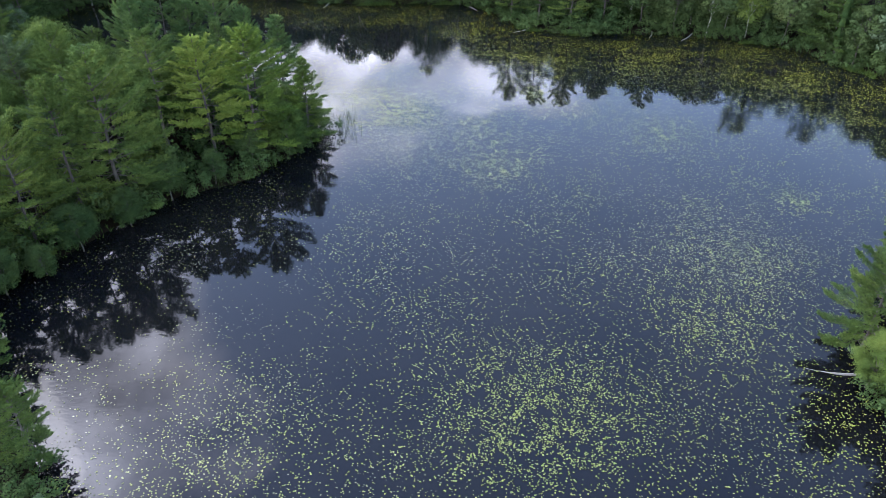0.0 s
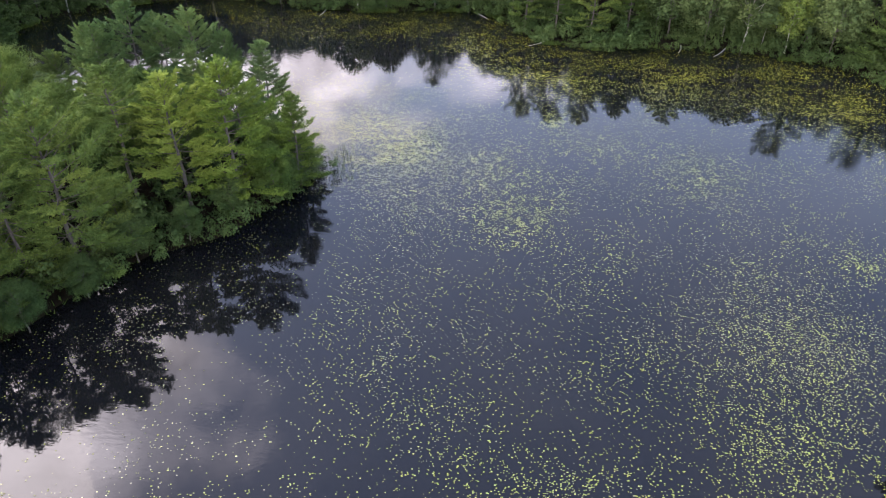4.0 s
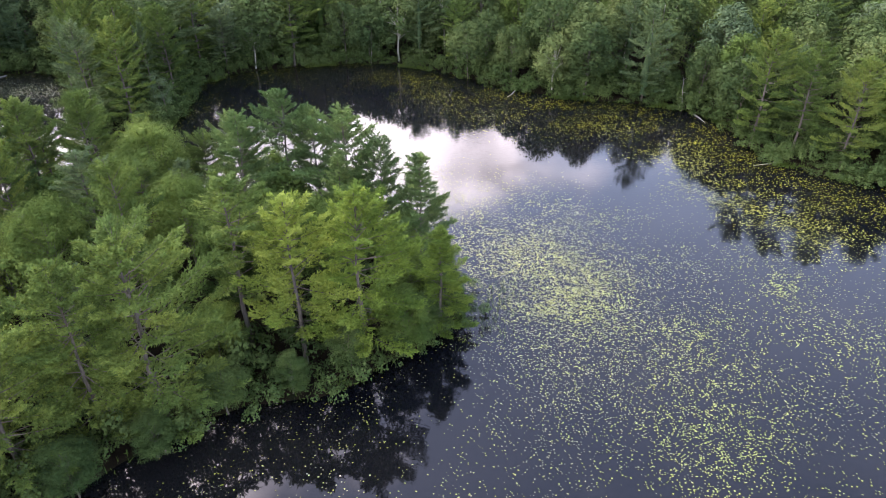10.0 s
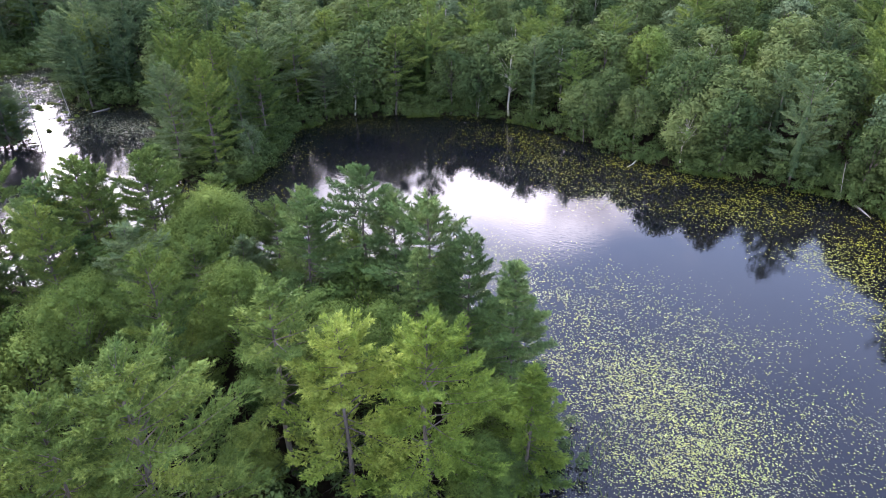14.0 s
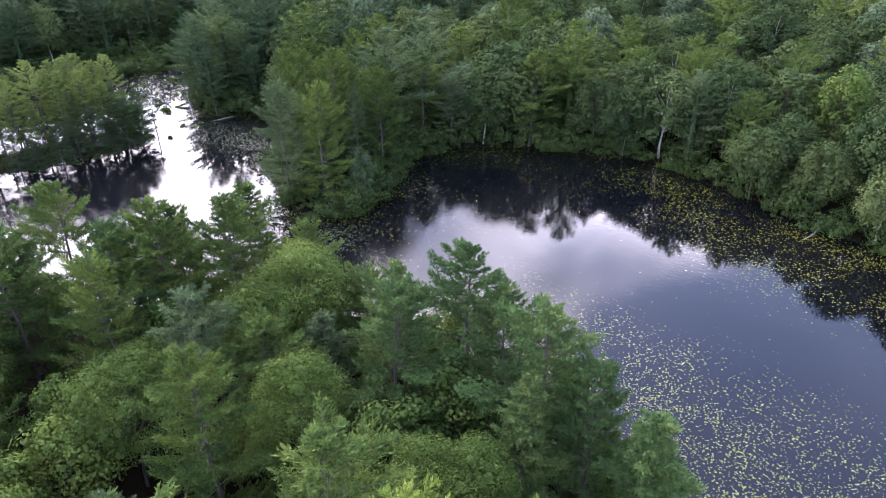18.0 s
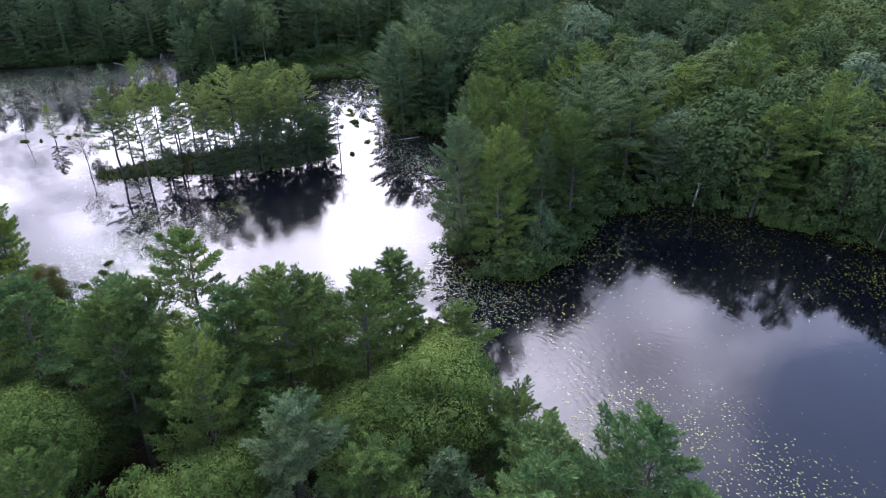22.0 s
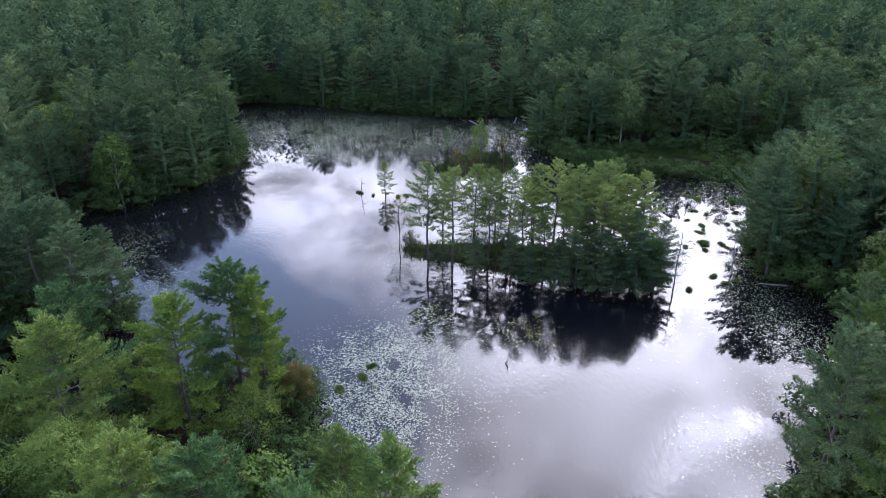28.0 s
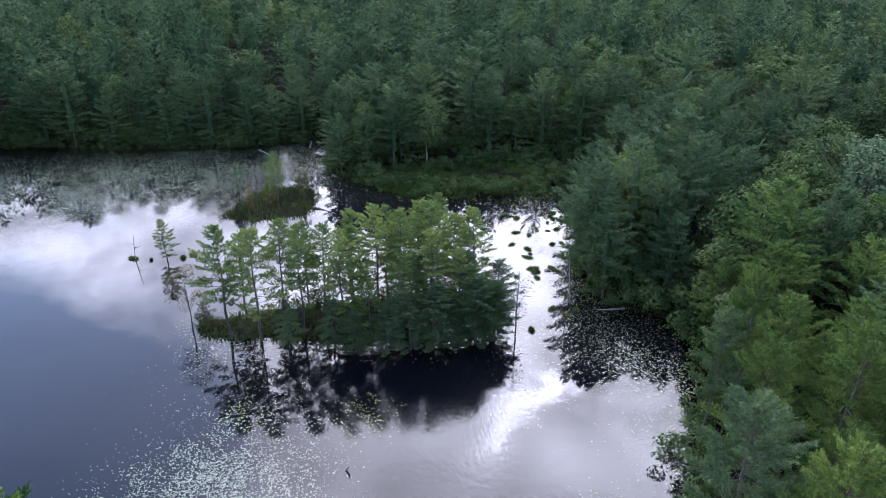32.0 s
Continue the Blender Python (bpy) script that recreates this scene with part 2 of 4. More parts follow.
def build_water_material():
    m, nt, bsdf, out = material("pond_water")
    geom = nt.nodes.new("ShaderNodeNewGeometry")
    pos = geom.outputs["Position"]
    tint = noise_node(nt, pos, 0.05, 3.0)
    link(nt, ramp_node(nt, tint, [(0.35, (0.002, 0.0025, 0.004)), (0.7, (0.006, 0.006, 0.006))]), bsdf.inputs["Base Color"])
    bsdf.inputs["IOR"].default_value = 1.333
    # breeze: patches of fine ripples between calm water
    patch = noise_node(nt, pos, 0.022, 2.0, 0.5, 0.4)
    calm = ramp_node(nt, patch, [(0.46, (0, 0, 0)), (0.66, (1, 1, 1))])
    ruffle = noise_node(nt, pos, 0.10, 4.0, 0.6, 0.5)
    gusts = []
    for x, y, r in ((-122, 114, 16), (-101, 115, 17), (-66, 130, 15)):
        away = math_node(nt, "DIVIDE", vec_node(nt, "DISTANCE", pos, (x, y, 0)).outputs["Value"], r)
        gusts.append(math_node(nt, "SUBTRACT", math_node(nt, "ADD", 1.15, math_node(nt, "MULTIPLY", math_node(nt, "SUBTRACT", ruffle, 0.5), 2.2)), away, clamp=True))
    gust = math_node(nt, "MAXIMUM", math_node(nt, "MAXIMUM", gusts[0], gusts[1]), gusts[2], clamp=True)
    calm = math_node(nt, "ADD", calm, math_node(nt, "MULTIPLY", gust, 1.2))
    mp = nt.nodes.new("ShaderNodeMapping")
    mp.inputs["Rotation"].default_value, mp.inputs["Scale"].default_value = (0, 0, radians(25)), (1.0, 2.2, 1.0)
    link(nt, pos, mp.inputs[0])
    r1 = noise_node(nt, mp.outputs[0], 1.1, 3.0, 0.5)
    swell = noise_node(nt, pos, 0.16, 2.0)
    h = math_node(nt, "ADD", math_node(nt, "MULTIPLY", r1, math_node(nt, "ADD", math_node(nt, "MULTIPLY", calm, 0.012), 0.0012)), math_node(nt, "MULTIPLY", swell, 0.012))
    bump = nt.nodes.new("ShaderNodeBump")
    bump.inputs["Strength"].default_value, bump.inputs["Distance"].default_value = 1.0, 1.0
    link(nt, h, bump.inputs["Height"])
    link(nt, bump.outputs[0], bsdf.inputs["Normal"])
    # ripples too fine to tell apart blur the mirror where the breeze touches it
    link(nt, math_node(nt, "ADD", math_node(nt, "MULTIPLY", gust, 0.12), 0.006), bsdf.inputs["Roughness"])
    return m


def build_pad_material(name, dark, mid, light):
    m, nt, bsdf, out = material(name)
    geom = nt.nodes.new("ShaderNodeNewGeometry")
    broad = noise_node(nt, geom.outputs["Position"], 0.14, 3.0)
    f = math_node(nt, "ADD", math_node(nt, "MULTIPLY", geom.outputs["Random Per Island"], 0.62), math_node(nt, "MULTIPLY", broad, 0.45), clamp=True)
    link(nt, ramp_node(nt, f, [(0.1, dark), (0.5, mid), (0.92, light)]), bsdf.inputs["Base Color"])
    bsdf.inputs["Roughness"].default_value = 0.2
    bsdf.inputs["Specular IOR Level"].default_value = 0.5
    return m


def build_ground_material():
    m, nt, bsdf, out = material("forest_floor")
    geom = nt.nodes.new("ShaderNodeNewGeometry")
    pos = geom.outputs["Position"]
    n1 = noise_node(nt, pos, 0.5, 5.0, 0.65)
    n2 = noise_node(nt, pos, 7.0, 4.0, 0.7)
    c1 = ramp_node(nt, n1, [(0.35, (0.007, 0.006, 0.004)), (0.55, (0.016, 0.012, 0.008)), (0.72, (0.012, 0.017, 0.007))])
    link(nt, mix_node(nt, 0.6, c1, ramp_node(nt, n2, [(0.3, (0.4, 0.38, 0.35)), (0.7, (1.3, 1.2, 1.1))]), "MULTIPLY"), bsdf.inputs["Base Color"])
    bsdf.inputs["Roughness"].default_value = 0.95
    bsdf.inputs["Specular IOR Level"].default_value = 0.05
    bump = nt.nodes.new("ShaderNodeBump")
    bump.inputs["Strength"].default_value, bump.inputs["Distance"].default_value = 0.7, 0.08
    link(nt, n2, bump.inputs["Height"])
    link(nt, bump.outputs[0], bsdf.inputs["Normal"])
    return m


WATER = build_water_material()
PAD = build_pad_material("lily_pad_leaf", (0.060, 0.074, 0.012), (0.135, 0.155, 0.026), (0.235, 0.240, 0.060))
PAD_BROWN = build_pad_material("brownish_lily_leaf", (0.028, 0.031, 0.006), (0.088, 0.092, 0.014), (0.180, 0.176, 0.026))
PAD_PALE = build_pad_material("pale_lily_leaf", (0.052, 0.066, 0.037), (0.098, 0.115, 0.066), (0.170, 0.184, 0.116))
PAD_OLD = build_pad_material("submerged_weed_leaf", (0.040, 0.044, 0.020), (0.095, 0.098, 0.046), (0.160, 0.162, 0.082))
GROUND = build_ground_material()


# ---- plan of the ponds (metres) ----
def spline(points, step=2.0):
    """A closed smooth outline through the points of the plan."""
    P = np.array(points, float)
    out = []
    for i in range(len(P)):
        a, b, c, d = P[i - 1], P[i], P[(i + 1) % len(P)], P[(i + 2) % len(P)]
        n = max(1, int(np.linalg.norm(c - b) / step))
        for k in range(n):
            s = k / n
            out.append(0.5 * ((2 * b) + (c - a) * s + (2 * a - 5 * b + 4 * c - d) * s * s + (3 * b - a - 3 * c + d) * s ** 3))
    return np.array(out)


EAST_SHORE = [(-84, 128), (-81, 134), (-84, 142), (-88, 151), (-86, 159), (-77, 167), (-65, 174), (-52, 176), (-40, 173),
              (-28, 168), (-14, 167), (3, 167), (11, 161), (16, 151), (26, 145), (43, 145), (57, 142), (70, 134), (79, 119),
              (92, 98), (84, 72), (56, 56), (41, 47), (39, 40), (44, 22), (36, 2), (0, -8), (-22, 12), (-29, 31), (-37, 40)]
POINT_SHORE = [(-46, 50), (-48, 59), (-42, 67), (-36, 77), (-28, 82), (-22, 90), (-18.5, 96), (-20, 102), (-25, 108), (-33, 113),
               (-46, 113), (-58, 112), (-66, 114), (-74, 114), (-78, 109), (-82, 100), (-92, 90), (-100, 83), (-110, 84),
               (-115, 78), (-112, 66), (-104, 56), (-96, 46), (-108, 40), (-119, 46), (-121, 55), (-127, 58), (-133, 52)]
WEST_SHORE = [(-144, 42), (-158, 34), (-164, 44), (-172, 54), (-186, 60), (-197, 60), (-204, 54), (-218, 50), (-232, 50), (-235, 62),
              (-228, 78), (-220, 98), (-216, 114), (-218, 125), (-226, 134), (-214, 133), (-196, 124), (-189, 128), (-186, 140),
              (-188, 152), (-186, 164), (-175, 174), (-166, 170), (-157, 159), (-148, 151), (-132, 145), (-126, 150),
              (-117, 150), (-110, 143), (-103, 137), (-96, 132), (-90, 127)]
POND = spline(EAST_SHORE + POINT_SHORE + WEST_SHORE)
ISLE = spline([(-145, 93.5), (-141.8, 96.5), (-138.8, 102), (-135, 109.5), (-131.6, 119), (-129.6, 127), (-132, 131.5), (-138, 130),
               (-143, 121), (-145, 110), (-146.5, 100)])
ISLET = spline([(-181, 101), (-176, 106), (-175, 114), (-184, 118), (-190, 111)])


MARSH = spline([(-189, 129), (-180, 131), (-174, 139), (-172, 149), (-168, 159), (-173, 166), (-184, 163), (-190, 150)])


def inside(poly, X, Y):
    res = np.zeros(X.shape, bool)
    x1, y1 = poly[:, 0], poly[:, 1]
    x2, y2 = np.roll(x1, -1), np.roll(y1, -1)
    for a, b, c, d in zip(x1, y1, x2, y2):
        hit = ((b > Y) != (d > Y))
        res ^= hit & (X < (c - a) * (Y - b) / ((d - b) if d != b else 1e-9) + a)
    return res


def edge_distance(poly, X, Y):
    best = np.full(X.shape, 1e9)
    nxt = np.roll(poly, -1, axis=0)
    for (a, b), (c, d) in zip(poly, nxt):
        ex, ey = c - a, d - b
        s = np.clip(((X - a) * ex + (Y - b) * ey) / (ex * ex + ey * ey + 1e-9), 0, 1)
        best = np.minimum(best, (X - a - s * ex) ** 2 + (Y - b - s * ey) ** 2)
    return np.sqrt(best)


def wave(X, Y, scale, seed):
    """Cheap smooth noise in the plane, about -1 to 1."""
    r = np.random.RandomState(seed)
    out = np.zeros(np.shape(X))
    for k in range(7):
        a, f, ph = r.uniform(0, 6.283), scale * r.uniform(0.6, 1.9), r.uniform(0, 6.283)
        out = out + np.sin((np.cos(a) * X + np.sin(a) * Y) * f * 6.283 + ph + 1.3 * np.sin((np.sin(a) * X - np.cos(a) * Y) * f * 4.1 + ph * 2))
    return out / 4.0


def shore(X, Y):
    """Metres from the nearest shore: above zero on land, below on water."""
    X, Y = np.asarray(X, float), np.asarray(Y, float)
    d = np.where(inside(POND, X, Y), -1, 1) * edge_distance(POND, X, Y)
    for isle in (ISLE, ISLET, MARSH):
        e = np.where(inside(isle, X, Y), 1, -1) * edge_distance(isle, X, Y)
        d = np.maximum(d, e)
    return d + 0.55 * wave(X, Y, 0.12, 5) + 0.45 * wave(X, Y, 0.28, 6)


class ShoreMap:
    """shore() on a grid, looked up quickly."""
    def __init__(self):
        self.x0, self.y0, self.h = -360.0, -60.0, 1.5
        xs, ys = np.arange(self.x0, 170, self.h), np.arange(self.y0, 330, self.h)
        self.X, self.Y = np.meshgrid(xs, ys, indexing="ij")
        self.D = shore(self.X, self.Y)

    def at(self, x, y):
        i = np.clip((np.asarray(x) - self.x0) / self.h, 0, self.D.shape[0] - 1.001)
        j = np.clip((np.asarray(y) - self.y0) / self.h, 0, self.D.shape[1] - 1.001)
        a, b = i.astype(int), j.astype(int)
        u, v = i - a, j - b
        D = self.D
        return (D[a, b] * (1 - u) + D[a + 1, b] * u) * (1 - v) + (D[a, b + 1] * (1 - u) + D[a + 1, b + 1] * u) * v


SHORES = ShoreMap()


def ground_height(x, y):
    d = SHORES.at(x, y)
    land = 0.12 + 0.055 * np.clip(d, 0, 60) + 0.15 * wave(np.asarray(x, float), np.asarray(y, float), 0.09, 9)
    return np.where(d > 0, np.maximum(land * np.clip(d / 1.2, 0, 1), 0.02), np.maximum(d * 0.35, -1.6))


# ---- meshes from arrays ----
def array_mesh(name, V, T, mat, smooth=False, tint=None):
    me = bpy.data.meshes.new(name)
    V, T = np.asarray(V, np.float32), np.asarray(T, np.int32)
    k = T.shape[1]
    me.vertices.add(len(V))
    me.vertices.foreach_set("co", V.ravel())
    me.loops.add(T.size)
    me.loops.foreach_set("vertex_index", T.ravel())
    me.polygons.add(len(T))
    me.polygons.foreach_set("loop_start", np.arange(0, T.size, k, dtype=np.int32))
    if smooth:
        me.polygons.foreach_set("use_smooth", np.ones(len(T), bool))
    me.materials.append(mat)
    if tint is not None:
        me.attributes.new("tint", "FLOAT", "POINT").data.foreach_set("value", np.asarray(tint, np.float32))
    me.update(calc_edges=True)
    return me


def merge(parts):
    Vs, Ts, n = [], [], 0
    for V, T in parts:
        Vs.append(V)
        Ts.append(T + n)
        n += len(V)
    return np.concatenate(Vs), np.concatenate(Ts)


def unit(v):
    return v / (np.linalg.norm(v, axis=-1, keepdims=True) + 1e-9)


def blades(C, D, length, width, r, face=None):
    """One slim triangle per centre C along the way D, turned towards face."""
    n = len(C)
    L = np.asarray(length).reshape(-1, 1) * np.ones((n, 1))
    W = np.asarray(width).reshape(-1, 1) * np.ones((n, 1))
    turn = r.normal(size=(n, 3)) * (1.0 if face is None else 0.34) + (0 if face is None else face)
    S = unit(np.cross(D, turn))
    V = np.stack([C - S * W * 0.5, C + D * L, C + S * W * 0.5], 1).reshape(-1, 3)
    return V, np.arange(3 * n).reshape(-1, 3)


def leaves(C, N, size, r):
    """One bent diamond (two triangles) per centre C facing N."""
    n = len(C)
    s = np.asarray(size).reshape(-1, 1) * np.ones((n, 1))
    A = unit(np.cross(N, r.normal(size=(n, 3))))
    B = unit(np.cross(N, A))
    V = np.stack([C - A * s, C - B * s * 0.6 + N * s * 0.15, C + A * s, C + B * s * 0.6 + N * s * 0.15], 1).reshape(-1, 3)
    base = np.arange(n)[:, None] * 4
    return V, np.concatenate([base + np.array([[0, 1, 2]]), base + np.array([[0, 2, 3]])])


def tube(P, R, sides=6):
    """A tapered limb through the points P with the radii R."""
    P, R = np.asarray(P, float), np.asarray(R, float)
    T = unit(np.gradient(P, axis=0))
    ref = np.where(np.abs(T[:, 2:3]) > 0.9, np.array([[1.0, 0, 0]]), np.array([[0, 0, 1.0]]))
    A = unit(np.cross(T, ref))
    B = np.cross(T, A)
    ang = np.arange(sides) * 2 * math.pi / sides
    V = (P[:, None] + R[:, None, None] * (np.cos(ang)[None, :, None] * A[:, None] + np.sin(ang)[None, :, None] * B[:, None])).reshape(-1, 3)
    F = []
    for i in range(len(P) - 1):
        for k in range(sides):
            a, b = i * sides + k, i * sides + (k + 1) % sides
            F += [(a, b, b + sides), (a, b + sides, a + sides)]
    return V, np.array(F)


def ico():
    g = (1 + 5 ** 0.5) / 2
    V = np.array([(-1, g, 0), (1, g, 0), (-1, -g, 0), (1, -g, 0), (0, -1, g), (0, 1, g), (0, -1, -g), (0, 1, -g), (g, 0, -1), (g, 0, 1), (-g, 0, -1), (-g, 0, 1)], float)
    T = np.array([(0, 11, 5), (0, 5, 1), (0, 1, 7), (0, 7, 10), (0, 10, 11), (1, 5, 9), (5, 11, 4), (11, 10, 2), (10, 7, 6), (7, 1, 8),
                  (3, 9, 4), (3, 4, 2), (3, 2, 6), (3, 6, 8), (3, 8, 9), (4, 9, 5), (2, 4, 11), (6, 2, 10), (8, 6, 7), (9, 8, 1)])
    return unit(V), T


ICO = ico()


def lump(c, radius, r):
    """The shaded inside of one leafy lobe."""
    V = ICO[0] * radius * r.uniform(0.55, 1.30, (12, 1)) * np.array([1, 1, 0.85])
    return V + c, ICO[1]


# ---- trees ----
def pine_profile(u, low):
    """Share of the full crown width at the height u of the crown: rounded top, widest a third of the way up."""
    return (1 - u ** 2.1) ** 0.80 * (low + (1 - low) * np.minimum(1, u / 0.32)) + 0.05


def pine_arrays(seed, h, radius, bare, arms, gap, twigs_per_m, tufts, per, blade, width, low=0.7, wooden=True, loose=0.8, heart=0.0):
    """A white pine: straight trunk and whorls of limbs with air between them, each limb a flat feathery plume that
    turns up at its tip; returns wood, needles and a tint for each limb."""
    r = np.random.RandomState(seed)
    bend = r.normal(0, 0.25, 2)
    zs = np.linspace(0, h * 0.985, 9)
    trunk = np.stack([bend[0] * (zs / h) ** 2 + 0.10 * np.sin(zs * 0.7 + seed), bend[1] * (zs / h) ** 2 + 0.10 * np.cos(zs * 0.6), zs], 1)
    wood = [tube(trunk, 0.0125 * h * (1 - zs / h * 0.94) + 0.012, 7)]
    up = np.array([0, 0, 1.0])
    C, D, Fc, tint = [], [], [], []
    z, tier = h * bare, 0
    side_swing, side_az = r.uniform(0.08, 0.30), r.uniform(0, 6.283)
    while z < h * 0.975:
        u = (z / h - bare) / (0.985 - bare)
        n_arm = arms if u < 0.75 else max(4, arms - 1)
        for arm in range(n_arm):
            az = tier * 2.4 + arm * 6.283 / n_arm + r.uniform(-0.45, 0.45)
            if r.uniform() < 0.16 * (1 - u):
                continue
            L = radius * float(pine_profile(u, low)) * r.uniform(0.60, 1.22) * (1 + side_swing * math.sin(az + side_az))
            rise = math.radians(-6 + 58 * u ** 1.8 + r.uniform(-6, 6))
            zb = z + r.normal(0, 0.10)
            o = np.array([np.interp(zb, zs, trunk[:, 0]), np.interp(zb, zs, trunk[:, 1]), zb])
            out = np.array([math.cos(az), math.sin(az), 0.0])
            side = np.array([-math.sin(az), math.cos(az), 0.0])
            hook = r.uniform(0.08, 0.24)
            lift = lambda q: q * L * math.sin(rise) + hook * L * q ** 2.4
            s = np.linspace(0, 1, 5)
            if wooden:
                wood.append(tube(o + np.outer(s * L * math.cos(rise), out) + np.outer(lift(s), up), 0.040 * (1 - 0.85 * s) * (0.5 + L / 5), 3))
            # side twigs: none near the trunk, longest two fifths out, short at the tip
            n = max(4, int(round(L * twigs_per_m)))
            start = 0.28 if L > 2.2 else 0.08
            q = start + (1.0 - start) * (np.arange(n) + r.uniform(0.1, 0.9, n)) / n
            sg = np.where(np.arange(n) % 2, 1.0, -1.0)
            root = o + np.outer(q * L * math.cos(rise), out) + np.outer(lift(q), up)
            fan = np.radians(r.uniform(34, 62, n)) * (1.2 - 0.75 * q)
            way = unit(np.cos(fan)[:, None] * out + (sg * np.sin(fan))[:, None] * side + np.outer(r.uniform(-0.02, 0.30, n) + 0.22 * q, up))
            reach = (0.34 * L * np.sqrt(np.clip(1 - q, 0, 1) + 0.04) * np.minimum(1, 0.45 + (q - start) * 2.2) + 0.30) * r.uniform(0.7, 1.25, n)
            hue = r.normal(0, 0.10)
            for k in range(tufts):
                f = (k + r.uniform(0.3, 1.0, n)) / tufts
                pos = root + way * (reach * f)[:, None] + np.outer(0.06 * reach * f * f, up)
                C.append(np.repeat(pos, per, 0))
                D.append(np.repeat(unit(way + np.array([0, 0, 0.22])), per, 0))
                Fc.append(np.repeat(np.tile(unit(out * 0.30 + up), (n, 1)), per, 0))
                tint.append(np.full(n * per, hue))
        z += gap * h / 18 * r.uniform(0.8, 1.2) * (1.12 - 0.68 * u)
        tier += 1
    m = max(10, per * 5)
    C.append(np.stack([trunk[-1, 0] + r.normal(0, 0.14, m), trunk[-1, 1] + r.normal(0, 0.14, m), r.uniform(0.945 * h, 0.992 * h, m)], 1))
    D.append(unit(np.tile(up, (m, 1)) + r.normal(0, 0.40, (m, 3))))
    Fc.append(unit(r.normal(size=(m, 3)) + up * 0.5))
    tint.append(np.zeros(m))
    C, D, Fc, tint = np.concatenate(C), np.concatenate(D), np.concatenate(Fc), np.concatenate(tint)
    D = unit(D + r.normal(0, loose, D.shape))
    C = C + r.normal(0, 1.0, C.shape) * np.array([0.20, 0.20, 0.13]) * min(blade, 0.6)
    V, T = blades(C, D, blade * r.uniform(0.65, 1.25, len(C)), width * r.uniform(0.7, 1.3, len(C)), r, Fc)
    tint = np.repeat(tint, 3)
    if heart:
        parts = [(V, T)] + pine_shade_core(r, h, radius * heart, bare, low, trunk[-1] / h)
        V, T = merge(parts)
        # core skirts get a darker tint, standing in for shade inside the crown
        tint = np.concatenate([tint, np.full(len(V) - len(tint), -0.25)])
    if wooden:
        # bare dead limbs under the crown
        for k in range(12):
            z, az, L = h * max(bare, 0.2) * r.uniform(0.45, 1.3), r.uniform(0, 6.28), r.uniform(0.8, 2.8)
            o = np.array([np.interp(z, zs, trunk[:, 0]), np.interp(z, zs, trunk[:, 1]), z])
            s = np.linspace(0, 1, 4)
            wood.append(tube(o + np.outer(s * L, [math.cos(az), math.sin(az), 0]) + np.outer(0.2 * L * np.sin(s * 3), [0, 0, -0.5]), 0.028 * (1 - 0.8 * s), 3))
    return merge(wood), (V, T), tint


def pine_shade_core(r, h, radius, bare, low, axis, sides=12):
    """Opaque core added to a pine to block light: ragged skirts one above another, well inside the plumes."""
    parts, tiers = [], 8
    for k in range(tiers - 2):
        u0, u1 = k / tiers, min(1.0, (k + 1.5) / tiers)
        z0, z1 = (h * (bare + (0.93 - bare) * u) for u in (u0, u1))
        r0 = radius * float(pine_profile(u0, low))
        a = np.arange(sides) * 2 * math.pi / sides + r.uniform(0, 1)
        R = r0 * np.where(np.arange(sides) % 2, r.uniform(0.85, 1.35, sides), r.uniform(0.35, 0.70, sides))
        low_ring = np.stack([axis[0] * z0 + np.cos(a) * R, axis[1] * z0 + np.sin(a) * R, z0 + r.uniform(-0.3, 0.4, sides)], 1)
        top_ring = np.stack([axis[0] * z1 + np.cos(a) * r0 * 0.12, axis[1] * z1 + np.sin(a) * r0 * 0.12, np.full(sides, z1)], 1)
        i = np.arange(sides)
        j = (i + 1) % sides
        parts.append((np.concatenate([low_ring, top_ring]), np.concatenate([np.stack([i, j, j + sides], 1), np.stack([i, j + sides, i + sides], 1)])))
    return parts


